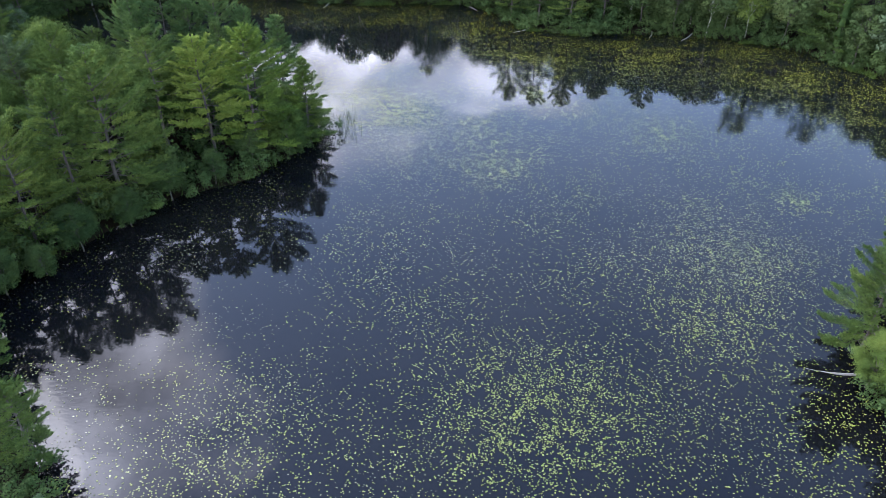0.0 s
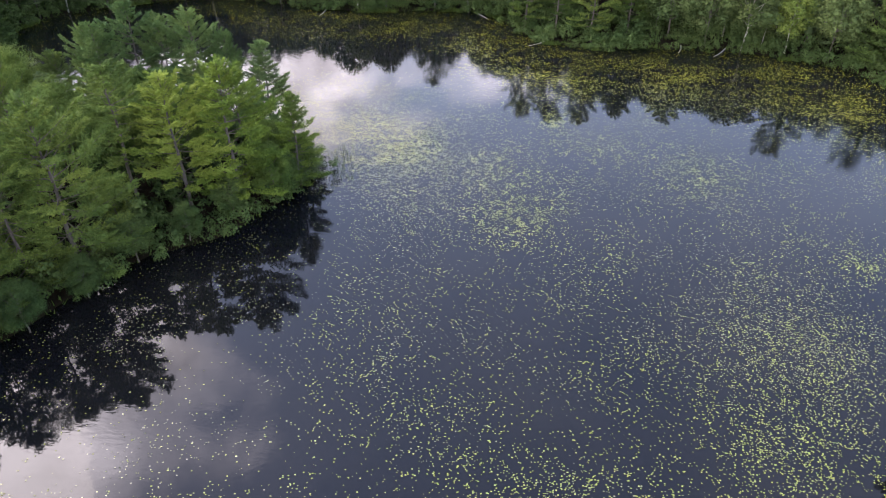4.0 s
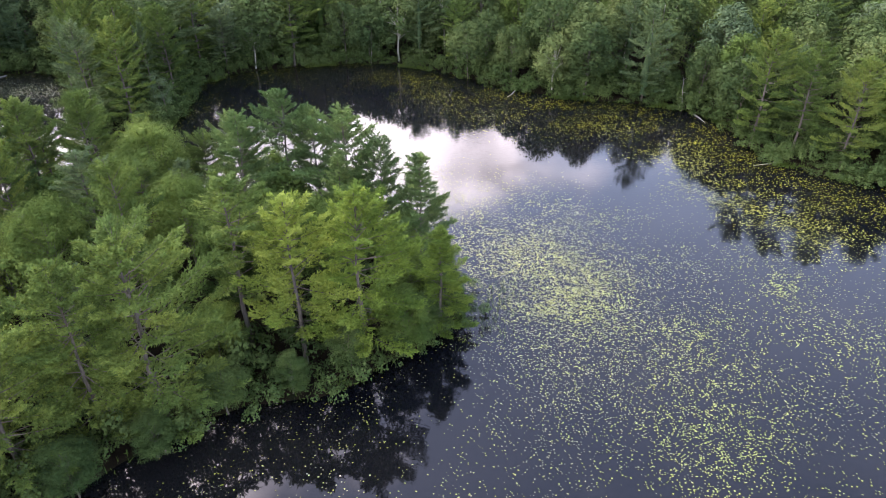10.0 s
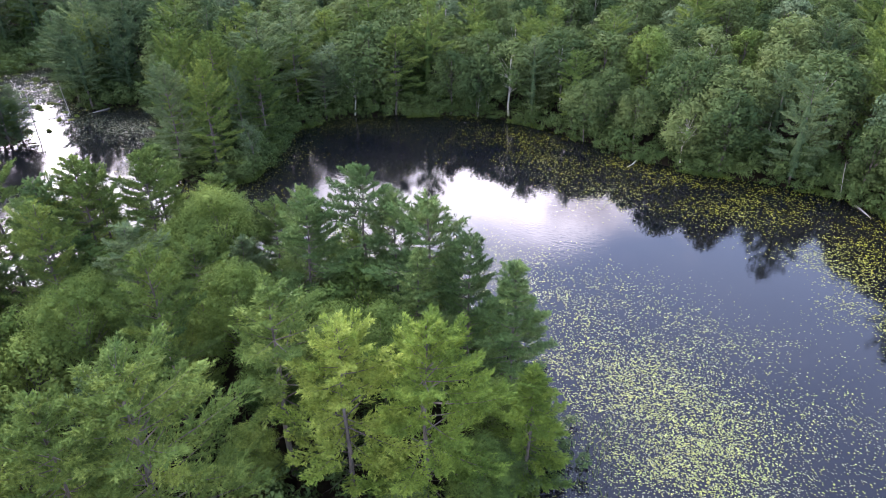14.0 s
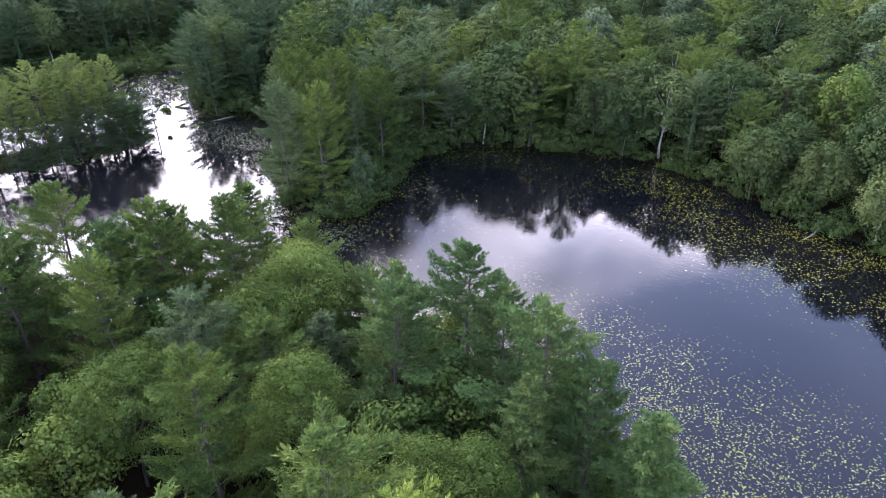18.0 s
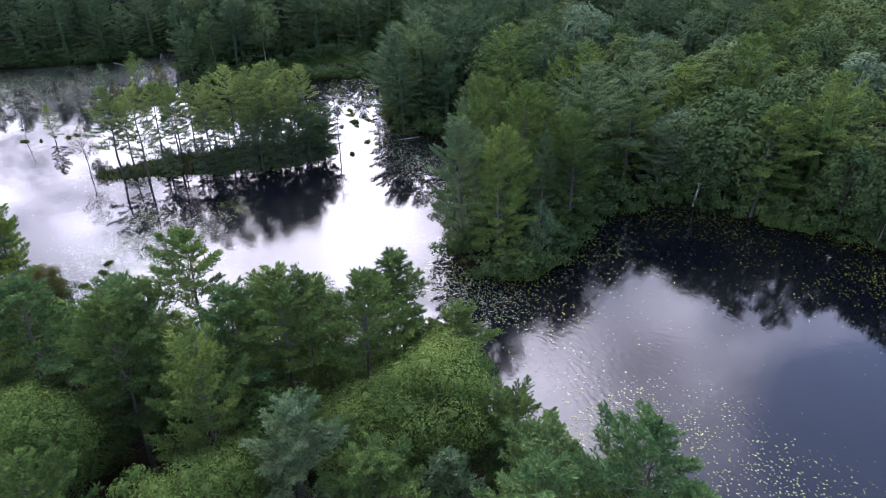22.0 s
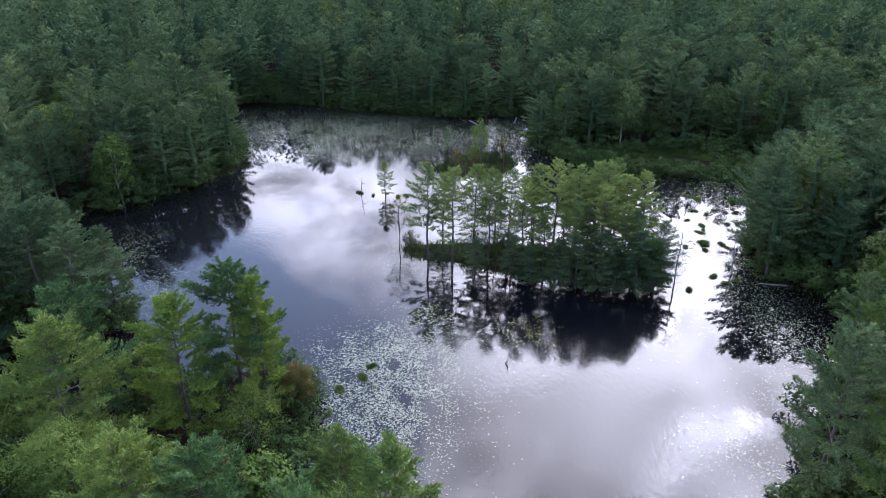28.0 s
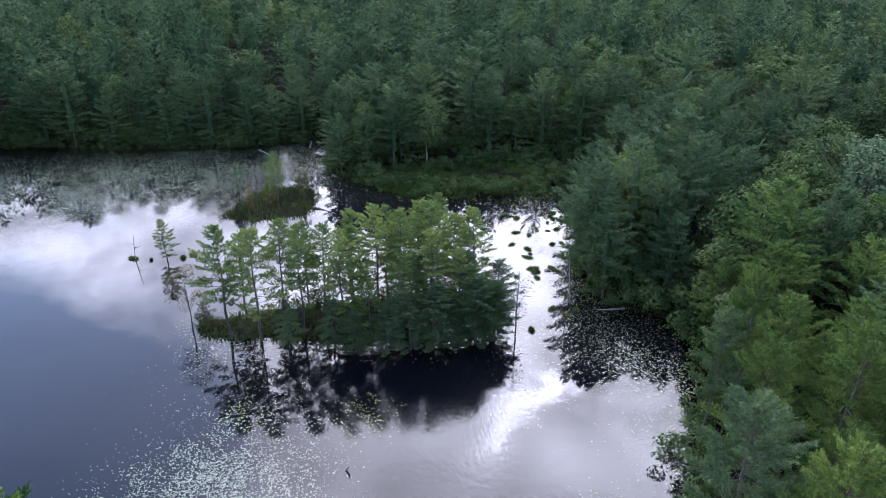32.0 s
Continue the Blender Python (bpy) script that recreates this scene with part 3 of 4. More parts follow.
def broad_arrays(seed, h, radius, bare, lobes, per, size, limbs=True, core=0.0):
    """A broadleaf tree: forking limbs and a crown of many leaf-covered lobes; returns wood and leaves."""
    r = np.random.RandomState(seed)
    zs = np.linspace(0, h * 0.8, 7)
    lean = r.normal(0, 0.5, 2)
    trunk = np.stack([lean[0] * (zs / h) ** 1.5 + 0.12 * np.sin(zs + seed), lean[1] * (zs / h) ** 1.5 + 0.12 * np.cos(zs * 0.8 + seed), zs], 1)
    wood = [tube(trunk, 0.011 * h * (1 - zs / h) + 0.02, 7)]
    z0, zc, half = h * bare, h * (1 + bare) / 2, h * (1 - bare) / 2
    C, N, bodies, hues = [], [], [], []
    for i in range(lobes):
        t = (i + 0.5) / lobes
        zz = 1 - 1.75 * t
        ring = math.sqrt(max(0.0, 1 - zz * zz))
        az = i * 2.399 + r.uniform(-0.4, 0.4)
        k = r.uniform(0.55, 0.92)
        lob = radius * r.uniform(0.26, 0.44)
        c = np.array([lean[0] * 0.5 + math.cos(az) * ring * radius * k, lean[1] * 0.5 + math.sin(az) * ring * radius * k, zc + zz * half * 0.85 * r.uniform(0.8, 1.05)])
        n = int(per * (lob / (radius * 0.35)) ** 2)
        d = unit(r.normal(size=(n, 3)) + np.array([0, 0, 0.35]))
        d[:, 2] *= 0.8
        if core:
            bodies.append(lump(c, lob * core, r))
        hues.append(np.full(n, r.normal(0, 0.10)))
        C.append(c + d * lob * r.uniform(0.62, 1.12, (n, 1)))
        N.append(unit(d + r.normal(0, 0.30, (n, 3)) + np.array([0, 0, 0.30])))
        if limbs and i % 2 == 0:
            zb = r.uniform(0.35, 0.75) * h * 0.8
            o = np.array([np.interp(zb, zs, trunk[:, 0]), np.interp(zb, zs, trunk[:, 1]), min(zb, c[2] - 0.3)])
            s = np.linspace(0, 1, 4)[:, None]
            wood.append(tube(o + (c - o) * s + np.array([0, 0, 0.25]) * np.sin(s * 3), 0.07 * (1 - 0.8 * s[:, 0]), 4))
    C, N = np.concatenate(C), np.concatenate(N)
    D = unit(np.cross(N, r.normal(size=N.shape)))
    V, T = merge([blades(C - D * size * 0.5, D, size * r.uniform(0.8, 1.3, len(C)), size * 0.85, r, N * 3)] + bodies)
    hue = np.repeat(np.concatenate(hues), 3)
    return merge(wood), (V, T), np.concatenate([hue, np.zeros(len(V) - len(hue))])


PINE_HI = [pine_arrays(11 + i, 18, rad, bare, arms, gap, 5.2, 6, 4, 0.32, 0.115, low, True, 0.5) for i, (rad, bare, arms, gap, low) in enumerate([
    (4.7, 0.28, 5, 1.30, 0.75), (5.2, 0.18, 6, 1.35, 0.80), (4.3, 0.40, 5, 1.25, 0.65), (5.4, 0.08, 6, 1.30, 0.90), (3.5, 0.08, 5, 1.10, 0.95), (4.0, 0.34, 5, 1.45, 0.60)])]
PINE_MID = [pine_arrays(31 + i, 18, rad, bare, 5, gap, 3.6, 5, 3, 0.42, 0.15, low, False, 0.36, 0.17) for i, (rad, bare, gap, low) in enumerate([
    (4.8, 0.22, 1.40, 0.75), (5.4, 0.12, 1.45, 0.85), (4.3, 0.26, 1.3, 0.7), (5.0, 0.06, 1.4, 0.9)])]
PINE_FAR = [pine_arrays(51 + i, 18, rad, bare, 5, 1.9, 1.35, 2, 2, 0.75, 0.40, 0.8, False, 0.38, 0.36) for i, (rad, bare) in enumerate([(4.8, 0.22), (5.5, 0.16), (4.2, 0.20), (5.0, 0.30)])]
PINE_ISLE = [pine_arrays(61 + i, 18, rad, bare, 5, gap, 3.8, 5, 4, 0.32, 0.115, 0.75, True, 0.5) for i, (rad, bare, gap) in enumerate([(3.4, 0.34, 1.15), (3.9, 0.28, 1.2), (3.1, 0.40, 1.1), (3.3, 0.12, 1.1)])]
BROAD_HI = [broad_arrays(71 + i, 14, rad, bare, lobes, 640, 0.145, True, 0.30) for i, (rad, bare, lobes) in enumerate([(4.6, 0.26, 42), (4.0, 0.16, 38), (5.2, 0.30, 46), (3.3, 0.05, 38)])]
BROAD_MID = [broad_arrays(91 + i, 14, rad, bare, lobes, 130, 0.34, True, 0.36) for i, (rad, bare, lobes) in enumerate([(4.4, 0.20, 36), (3.8, 0.16, 34), (4.9, 0.22, 38), (3.2, 0.10, 32)])]
BROAD_FAR = [broad_arrays(111 + i, 14, rad, bare, lobes, 52, 0.44, False, 0.40) for i, (rad, bare, lobes) in enumerate([(4.6, 0.28, 22), (4.1, 0.22, 20), (5.2, 0.30, 24)])]
BROAD_HI.append(broad_arrays(79, 14, 5.0, 0.30, 15, 150, 0.22, True, 0.0))
BROAD_HI.append(broad_arrays(80, 14, 4.4, 0.22, 12, 330, 0.20, True, 0.25))
SHRUB = [broad_arrays(131 + i, 2.2, 1.5, 0.02, 11, 75, 0.15, False) for i in range(3)]


def tree_kind(name, arrays, leaf, wood, label, category, group):
    """Prototype: an empty at the foot with a trunk (and limbs) and a crown."""
    root = new(name)
    root.empty_display_size = 0.5
    (Vw, Tw), (Vc, Tc), tint = arrays
    for part_name, V, T, mat, smooth, hue in (("trunk", Vw, Tw, wood, True, None), ("crown", Vc, Tc, leaf, False, tint)):
        ob = new(part_name, array_mesh(part_name, V, T, mat, smooth, hue))
        ob.parent = root
    return tagged(root, label, category, group)


class Planter:
    """Makes each kind once, then copies it to its place."""
    def __init__(self):
        self.kinds = {}

    def plant(self, key, make, base_h, x, y, h, spread, turn):
        m = pose(x, y, float(ground_height(x, y)) - 0.08, 0, 0, turn) @ Matrix.Diagonal((h / base_h * spread, h / base_h * spread, h / base_h, 1))
        if key not in self.kinds:
            ob = make()
            ob.matrix_basis = m
            self.kinds[key] = ob
            return ob
        src = self.kinds[key]
        ob = copy_thing(src, Matrix())
        ob.matrix_basis = m
        return ob


PLANTER = Planter()
placed = []


def pine(x, y, h, i=0, spread=1.0, hi=True, leaf=None, label="tall white pine with airy green needle plumes above bare trunk", group="pines of the pond shore"):
    arrays = PINE_ISLE if hi == "isle" else PINE_HI if hi else PINE_MID
    i %= len(arrays)
    leaf = leaf or PINE
    placed.append((x, y))
    return PLANTER.plant(("pine", hi, i, leaf.name, label), lambda: tree_kind("pine_tree", arrays[i], leaf, BARK, label, "pine tree", group), 18, x, y, h, spread, (x * 37 + y * 53) % 360)


def broad(x, y, h, i=0, spread=1.0, hi=True, leaf=None, wood=None, label="leafy green broadleaf tree with a rounded lumpy crown", group="broadleaf trees of the pond shore", name="broadleaf_tree"):
    arrays = (BROAD_HI if hi else BROAD_MID)
    i %= len(arrays)
    leaf, wood = leaf or BROAD, wood or BARK
    placed.append((x, y))
    return PLANTER.plant((name, hi, i, leaf.name, wood.name, label), lambda: tree_kind(name, arrays[i], leaf, wood, label, "tree", group), 14, x, y, h, spread, (x * 41 + y * 29) % 360)


# ---- ground and water ----
def build_ground():
    xs = np.concatenate([[-2500, -1200, -700, -480], np.arange(-360, 150, 2.0), [200, 320, 600, 1200, 2500]])
    ys = np.concatenate([[-2500, -1200, -500, -200], np.arange(-50, 320, 2.0), [360, 480, 700, 1200, 2500]])
    X, Y = np.meshgrid(xs, ys, indexing="ij")
    Z = ground_height(X, Y)
    V = np.stack([X, Y, Z], -1).reshape(-1, 3)
    n = len(ys)
    i, j = np.meshgrid(np.arange(len(xs) - 1), np.arange(n - 1), indexing="ij")
    a = (i * n + j).ravel()
    F = np.stack([a, a + n, a + n + 1, a + 1], 1)
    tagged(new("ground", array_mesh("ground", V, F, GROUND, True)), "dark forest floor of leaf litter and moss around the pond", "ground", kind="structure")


def build_water():
    V = [(-300, -40, 0), (130, -40, 0), (130, 230, 0), (-300, 230, 0)]
    tagged(new("water", array_mesh("water", V, [(0, 1, 2, 3)], WATER)), "dark still pond water mirroring clouds and trees", "water", kind="structure")


build_ground()
build_water()

# ---- the wooded point between the two ponds ----
POINT_PINES = [(-24.5, 102.3, 16.4, 4, 1.1), (-19.8, 94.5, 13.0, 4, 1.15), (-34, 104.5, 19.6, 0, 1.0), (-43, 107.6, 19.5, 2, 1.0),
               (-45, 100.5, 18.6, 0, 0.85), (-26, 88.3, 19.0, 1, 1.0), (-31.2, 85.8, 18.4, 0, 1.05), (-40.2, 75.3, 20.6, 3, 1.1),
               (-43.8, 72, 18.6, 1, 0.9), (-49.2, 86.3, 19.4, 3, 0.75), (-71, 107, 16.6, 4, 1.3), (-70, 96.5, 19.2, 1, 0.9)]
POINT_PINES_WEST = [(-38.5, 106.2, 18.2, 1, 0.8), (-47.5, 104.2, 17.6, 3, 0.75), (-29.5, 103.8, 17.2, 3, 0.7), (-33, 100.5, 15.5, 4, 1.0), (-37.8, 86.5, 18.8, 2, 1.15), (-78.3, 92.2, 20.2, 2, 0.95), (-107.6, 76.4, 17.7, 0, 1.05), (-105.2, 79.4, 17.2, 4, 0.9),
                    (-101.5, 72.8, 17.4, 1, 0.85), (-77, 87, 18, 0, 1.0), (-67.6, 102.4, 18, 1, 0.85), (-72, 92.7, 18, 0, 0.9),
                    (-74.5, 85, 18, 1, 0.9), (-82, 79.5, 18, 0, 1.0), (-82, 75, 18, 1, 0.95), (-66.2, 88.7, 18, 3, 0.75), (-70.5, 98.8, 17.5, 2, 0.8),
                    (-103, 63.8, 18, 0, 1.0), (-96.5, 64.6, 18, 1, 1.0), (-46.8, 66, 17, 3, 1.0), (-51, 61, 16, 3, 0.9)]
for x, y, h, i, s in POINT_PINES + POINT_PINES_WEST:
    pine(x, y, h, i, s, leaf=PINE_BLUE if (y > 98 and x > -60) or (x < -64 and i == 0) else PINE_YELLOW if (x > -33 and y < 96) or x < -100 else PINE)
POINT_BROAD = [(-59, 103, 15, 0, 1.0), (-62.6, 107.2, 13, 1, 0.95), (-48, 93.5, 14, 0, 0.9), (-59, 85.5, 13, 2, 0.9), (-59.5, 99, 13, 2, 1.0),
               (-34, 95.8, 13.2, 1, 1.0), (-41, 90.4, 13.2, 3, 1.1), (-36, 92, 14.5, 1, 0.8), (-79, 98, 13.2, 0, 0.8), (-77, 101.8, 13, 1, 0.9),
               (-98.5, 79.5, 9, 4, 1.0), (-91, 67, 12, 0, 1.0), (-72, 77, 13.5, 2, 0.9)]
for x, y, h, i, s in POINT_BROAD:
    broad(x, y, h, i, s)
POINT_LOW = [(-39.3, 83.3, 8, 3, 1.3), (-22.2, 90.5, 8.5, 3, 1.3), (-24, 97, 8, 1, 1.1), (-29, 108, 6, 1, 1.3), (-53, 90, 9, 1, 1.1)]
for x, y, h, i, s in POINT_LOW:
    broad(x, y, h, i, s, label="low bright green broadleaf tree leaning over the water")
POINT_EDGE = [(-46.5, 58, 6.5, 3, 1.2), (-41.8, 66, 7, 1, 1.1), (-38.2, 71.5, 6, 3, 1.3), (-35.2, 77.6, 6.5, 1, 1.2), (-30.5, 81.6, 5.5, 3, 1.3), (-26.4, 86, 6, 1, 1.2), (-21.2, 92.6, 6.5, 3, 1.1), (-20.4, 98.8, 5.5, 1, 1.2), (-44, 61.5, 5, 3, 1.3)]
for x, y, h, i, s in POINT_EDGE:
    broad(x, y, h, i, s, leaf=UNDER, label="dark green bushy tree hanging over the water's edge")
for x, y, h, i, s in [(-107.3, 82, 6, 3, 1.3), (-91, 77, 10, 1, 0.9)]:
    broad(x, y, h, i, s, leaf=RUSSET, label="small broadleaf tree with reddish-brown leaves", group="russet trees")

# ---- banks near the start ----
pine(40.5, 49.5, 15, 3, 0.95)
pine(48, 57, 15.5, 1, 1.0)
for x, y, h, i in [(46, 43, 16, 1), (45.5, 34, 15, 0), (48, 26, 16, 3), (56, 64, 15, 0)]:
    pine(x, y, h, i, 1.0, hi=False)
broad(38.5, 44.5, 7, 3, 1.3, label="low bright green broadleaf tree leaning over the water")
pine(-33, 36.5, 9, 1, 1.0)
broad(-27.5, 28.5, 6.5, 3, 0.9, leaf=BROAD_DULL, label="slender grey-green sapling on the bank", group="saplings")
pine(-41, 45, 9, 0, 1.0)

# ---- the pine point across the narrows ----
for x, y, h, i, s in [(-84.8, 130, 19, 1, 0.95), (-93, 140.5, 20, 0, 1.0), (-92, 143.5, 17, 1, 0.9), (-88.5, 134, 16, 3, 0.8), (-97, 136, 18, 0, 0.9), (-100, 141, 18.5, 1, 0.9), (-106, 143.5, 18, 3, 0.8)]:
    pine(x, y, h, i, s * 0.78)
broad(-82, 135.5, 9, 5, 0.8, leaf=BROAD_DULL, label="grey-green broadleaf tree at the foot of the pines")
# pines and broadleaf trees on the bulge of the north shore
for x, y, h, i, s in [(15, 154.5, 18.5, 1, 0.9), (20.5, 150.5, 18, 0, 0.9), (27, 148, 17, 1, 0.9), (34, 148.5, 16, 0, 0.9)]:
    pine(x, y, h, i, s)

# ---- the island in the second pond ----
ISLE_PINES = [(-141, 97.5, 15.2, 0, 1.0), (-139, 101, 15.4, 1, 1.0), (-142, 104.5, 14.4, 2, 0.95), (-138, 106.2, 15, 0, 0.9), (-138.2, 109, 14.8, 2, 0.9),
              (-135.6, 110.6, 14.6, 0, 0.95), (-137, 115.5, 16.5, 1, 0.95), (-135.8, 118.2, 16, 0, 1.0), (-136, 122.3, 16, 2, 1.15), (-142, 125.5, 15.1, 0, 1.0),
              (-134, 127, 15.4, 1, 1.0), (-132, 117, 13.0, 2, 0.95), (-130.5, 123.5, 12.5, 0, 1.1), (-138.6, 112.5, 13.5, 0, 1.0), (-132.8, 121, 14.5, 1, 1.0), (-139, 119, 14, 2, 1.0), (-135, 124.8, 14.5, 0, 1.0),
              (-144, 100, 12.5, 2, 1.0), (-144, 108, 12.5, 0, 1.0), (-144, 114, 13.5, 2, 1.0), (-143, 118.5, 13.5, 0, 1.0), (-140, 122, 15, 1, 1.0), (-133, 113.2, 11, 3, 1.0)]
for x, y, h, i, s in ISLE_PINES:
    pine(x, y, h, i, s, hi="isle", leaf=ISLE_PINE, label="slim white pine with a long bare trunk on the marshy island", group="pines of the island")
# low dense growth along the island's edge
for x, y, h, i, s in [(-131.6, 114.6, 7.8, 3, 1.6), (-130.6, 117.4, 9.0, 3, 1.5), (-130, 120, 9.6, 3, 1.6), (-129.3, 122.4, 7.2, 3, 1.8), (-129, 125.2, 10.2, 3, 1.5), (-128.8, 127.6, 8.4, 3, 1.6), (-131, 128.8, 9.6, 3, 1.4),
                      (-134.6, 109, 7.2, 3, 1.5), (-132.6, 111.4, 6.0, 3, 1.9), (-133.4, 119.4, 10.8, 3, 1.4), (-131.8, 125.6, 11.4, 3, 1.4), (-137.2, 104.2, 5.4, 3, 1.8)]:
    pine(x, y, h, i, s, hi="isle", leaf=WOODS_PINE, label="small bushy young pine at the island's wet edge", group="young pines of the island")
pine(-166, 91.2, 8.5, 0, 1.0, hi="isle", leaf=ISLE_PINE, label="lone small pine standing on a tussock in the pond", group="pines of the island")
broad(-144.8, 93.4, 9.0, 4, 0.8, leaf=RUSSET, label="leaning broadleaf tree turning brownish at the island's end", group="russet trees")
broad(-130, 127, 8.5, 3, 1.1, label="leafy green broadleaf tree at the island's end")
for x, y, h, i, leaf in [(-178.6, 110.1, 10.2, 5, BROAD), (-183, 104.5, 8, 5, BROAD_DULL), (-180, 115, 7, 5, RUSSET), (-184, 111, 7, 4, BROAD), (-177.5, 105, 5.5, 5, RUSSET)]:
    broad(x, y, h, i, 0.62, leaf=leaf, label="small broadleaf tree on the shrubby islet", group="islet trees")

# ---- woods round the ponds ----
FOREST = np.random.RandomState(4)


def conifer_share(x, y):
    """Pines prevail on the points and on the far western shore, broadleaf trees on the north shore."""
    if x < -118 and y < 75:
        return 0.97
    if x < -128 and y > 150:
        return 0.72
    if x < -128 or y < 70:
        return 0.84
    if -128 < x < -70 and y < 163:
        return 0.97
    if 8 < x < 40 and y < 156:
        return 0.5
    return 0.22


def scatter():
    """Poisson-like scatter on the land that the ponds look out on."""
    cells = {}
    for x, y in placed:
        cells.setdefault((int(x // 4), int(y // 4)), []).append((x, y, 3.9))
    pts = []
    N = 44000
    X, Y = FOREST.uniform(-400, 110, N), FOREST.uniform(-40, 340, N)
    D = SHORES.at(X, Y)
    for x, y, d in zip(X, Y, D):
        if d < 0.4 or (-60 < x < -20 and y < 42):
            continue
        if ((x + 179) / 13) ** 2 + ((y - 148) / 21) ** 2 < 1 or ((x + 138) / 16) ** 2 + ((y - 112) / 26) ** 2 < 1 or ((x + 183) / 14) ** 2 + ((y - 110) / 14) ** 2 < 1:
            continue
        if (y < 50 and x > -95) or (x > 60 and y < 110) or (x > -90 and math.hypot(x + 10, y - 55) > 215) or (x < -100 and y < 70 + 0.62 * (x + 65)):
            continue
        if math.hypot(x + 65, y - 95) > 335:
            continue
        on_point = -118 < x < -18 and 50 < y < 116
        if (x < -97 and y > 68 and on_point) or (on_point and d < 2.0 and x < -60):
            continue
        need = 5.0 if on_point else 4.6 if d < 9 else 6.8
        cx, cy = int(x // 4), int(y // 4)
        if any((x - a) ** 2 + (y - b) ** 2 < max(need, c) ** 2 for i in (-1, 0, 1, -2, 2) for j in (-1, 0, 1, -2, 2) for a, b, c in cells.get((cx + i, cy + j), ())):
            continue
        cells.setdefault((cx, cy), []).append((x, y, need))
        pts.append((x, y, d))
    return pts


PATH_PLAN = [(0, 0), (-3, 30), (-7, 51), (-18, 73), (-40, 90), (-65, 95)]


def build_woods():
    conif, broadl = [], []
    singles = {True: 0, False: 0}
    trees = []
    for x, y, d in scatter():
        on_point = -118 < x < -18 and 50 < y < 116
        is_pine = FOREST.uniform() < (0.40 if on_point else conifer_share(x, y))
        away = min(math.hypot(x - a, y - b) for a, b in PATH_PLAN)
        trees.append((away - (25 if d < 4 else 0), x, y, d, on_point, is_pine))
    for away, x, y, d, on_point, is_pine in sorted(trees):
        if is_pine:
            h = FOREST.uniform(14.5, 22.0) if d > 4 else FOREST.uniform(12, 18.5)
        else:
            h = FOREST.uniform(13.0, 18.0) if d > 5 else FOREST.uniform(10, 15)
        if on_point:
            h *= 0.72
        i, s = FOREST.randint(0, 100), FOREST.uniform(0.85, 1.2)
        if singles[is_pine] < 285:
            singles[is_pine] += 1
            if is_pine:
                point = -112 < x < -80 and 126 < y < 146
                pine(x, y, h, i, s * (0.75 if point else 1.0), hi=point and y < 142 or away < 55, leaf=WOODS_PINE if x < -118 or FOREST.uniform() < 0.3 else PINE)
            else:
                dull = FOREST.uniform() < 0.07 and not on_point
                pale = FOREST.uniform() < 0.3
                # north-shore trees take the darker leaf colour in place of their shaded side
                broad(x, y, h, i, s * 1.05, hi=False, leaf=BROAD_DULL if dull else WOODS_BROAD if y > 120 and i % 10 < 9 else BROAD, wood=BARK_PALE if pale else BARK)
            continue
        far = PINE_FAR if is_pine else BROAD_FAR
        wood, (V, T), hue = far[i % len(far)]
        k, turn = h / (18 if is_pine else 14), FOREST.uniform(0, 6.283)
        c, sn = math.cos(turn), math.sin(turn)
        rot = np.array([[c * k * s, sn * k * s, 0], [-sn * k * s, c * k * s, 0], [0, 0, k]])
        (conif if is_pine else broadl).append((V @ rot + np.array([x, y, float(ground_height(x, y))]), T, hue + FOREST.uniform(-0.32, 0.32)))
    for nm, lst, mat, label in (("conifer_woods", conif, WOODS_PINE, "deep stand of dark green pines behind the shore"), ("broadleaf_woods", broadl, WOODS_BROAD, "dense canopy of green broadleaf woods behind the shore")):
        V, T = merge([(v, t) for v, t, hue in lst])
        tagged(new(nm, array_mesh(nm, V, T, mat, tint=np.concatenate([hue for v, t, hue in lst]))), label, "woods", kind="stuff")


build_woods()


# ---- shrubs and sedges ----
def shrub(x, y, h, i, leaf, label, group):
    return PLANTER.plant(("shrub", i, leaf.name, label), lambda: tree_kind("shrub", SHRUB[i], leaf, BARK, label, "shrub", group), 2.2, x, y, h, 1.0, (x * 67 + y * 31) % 360)


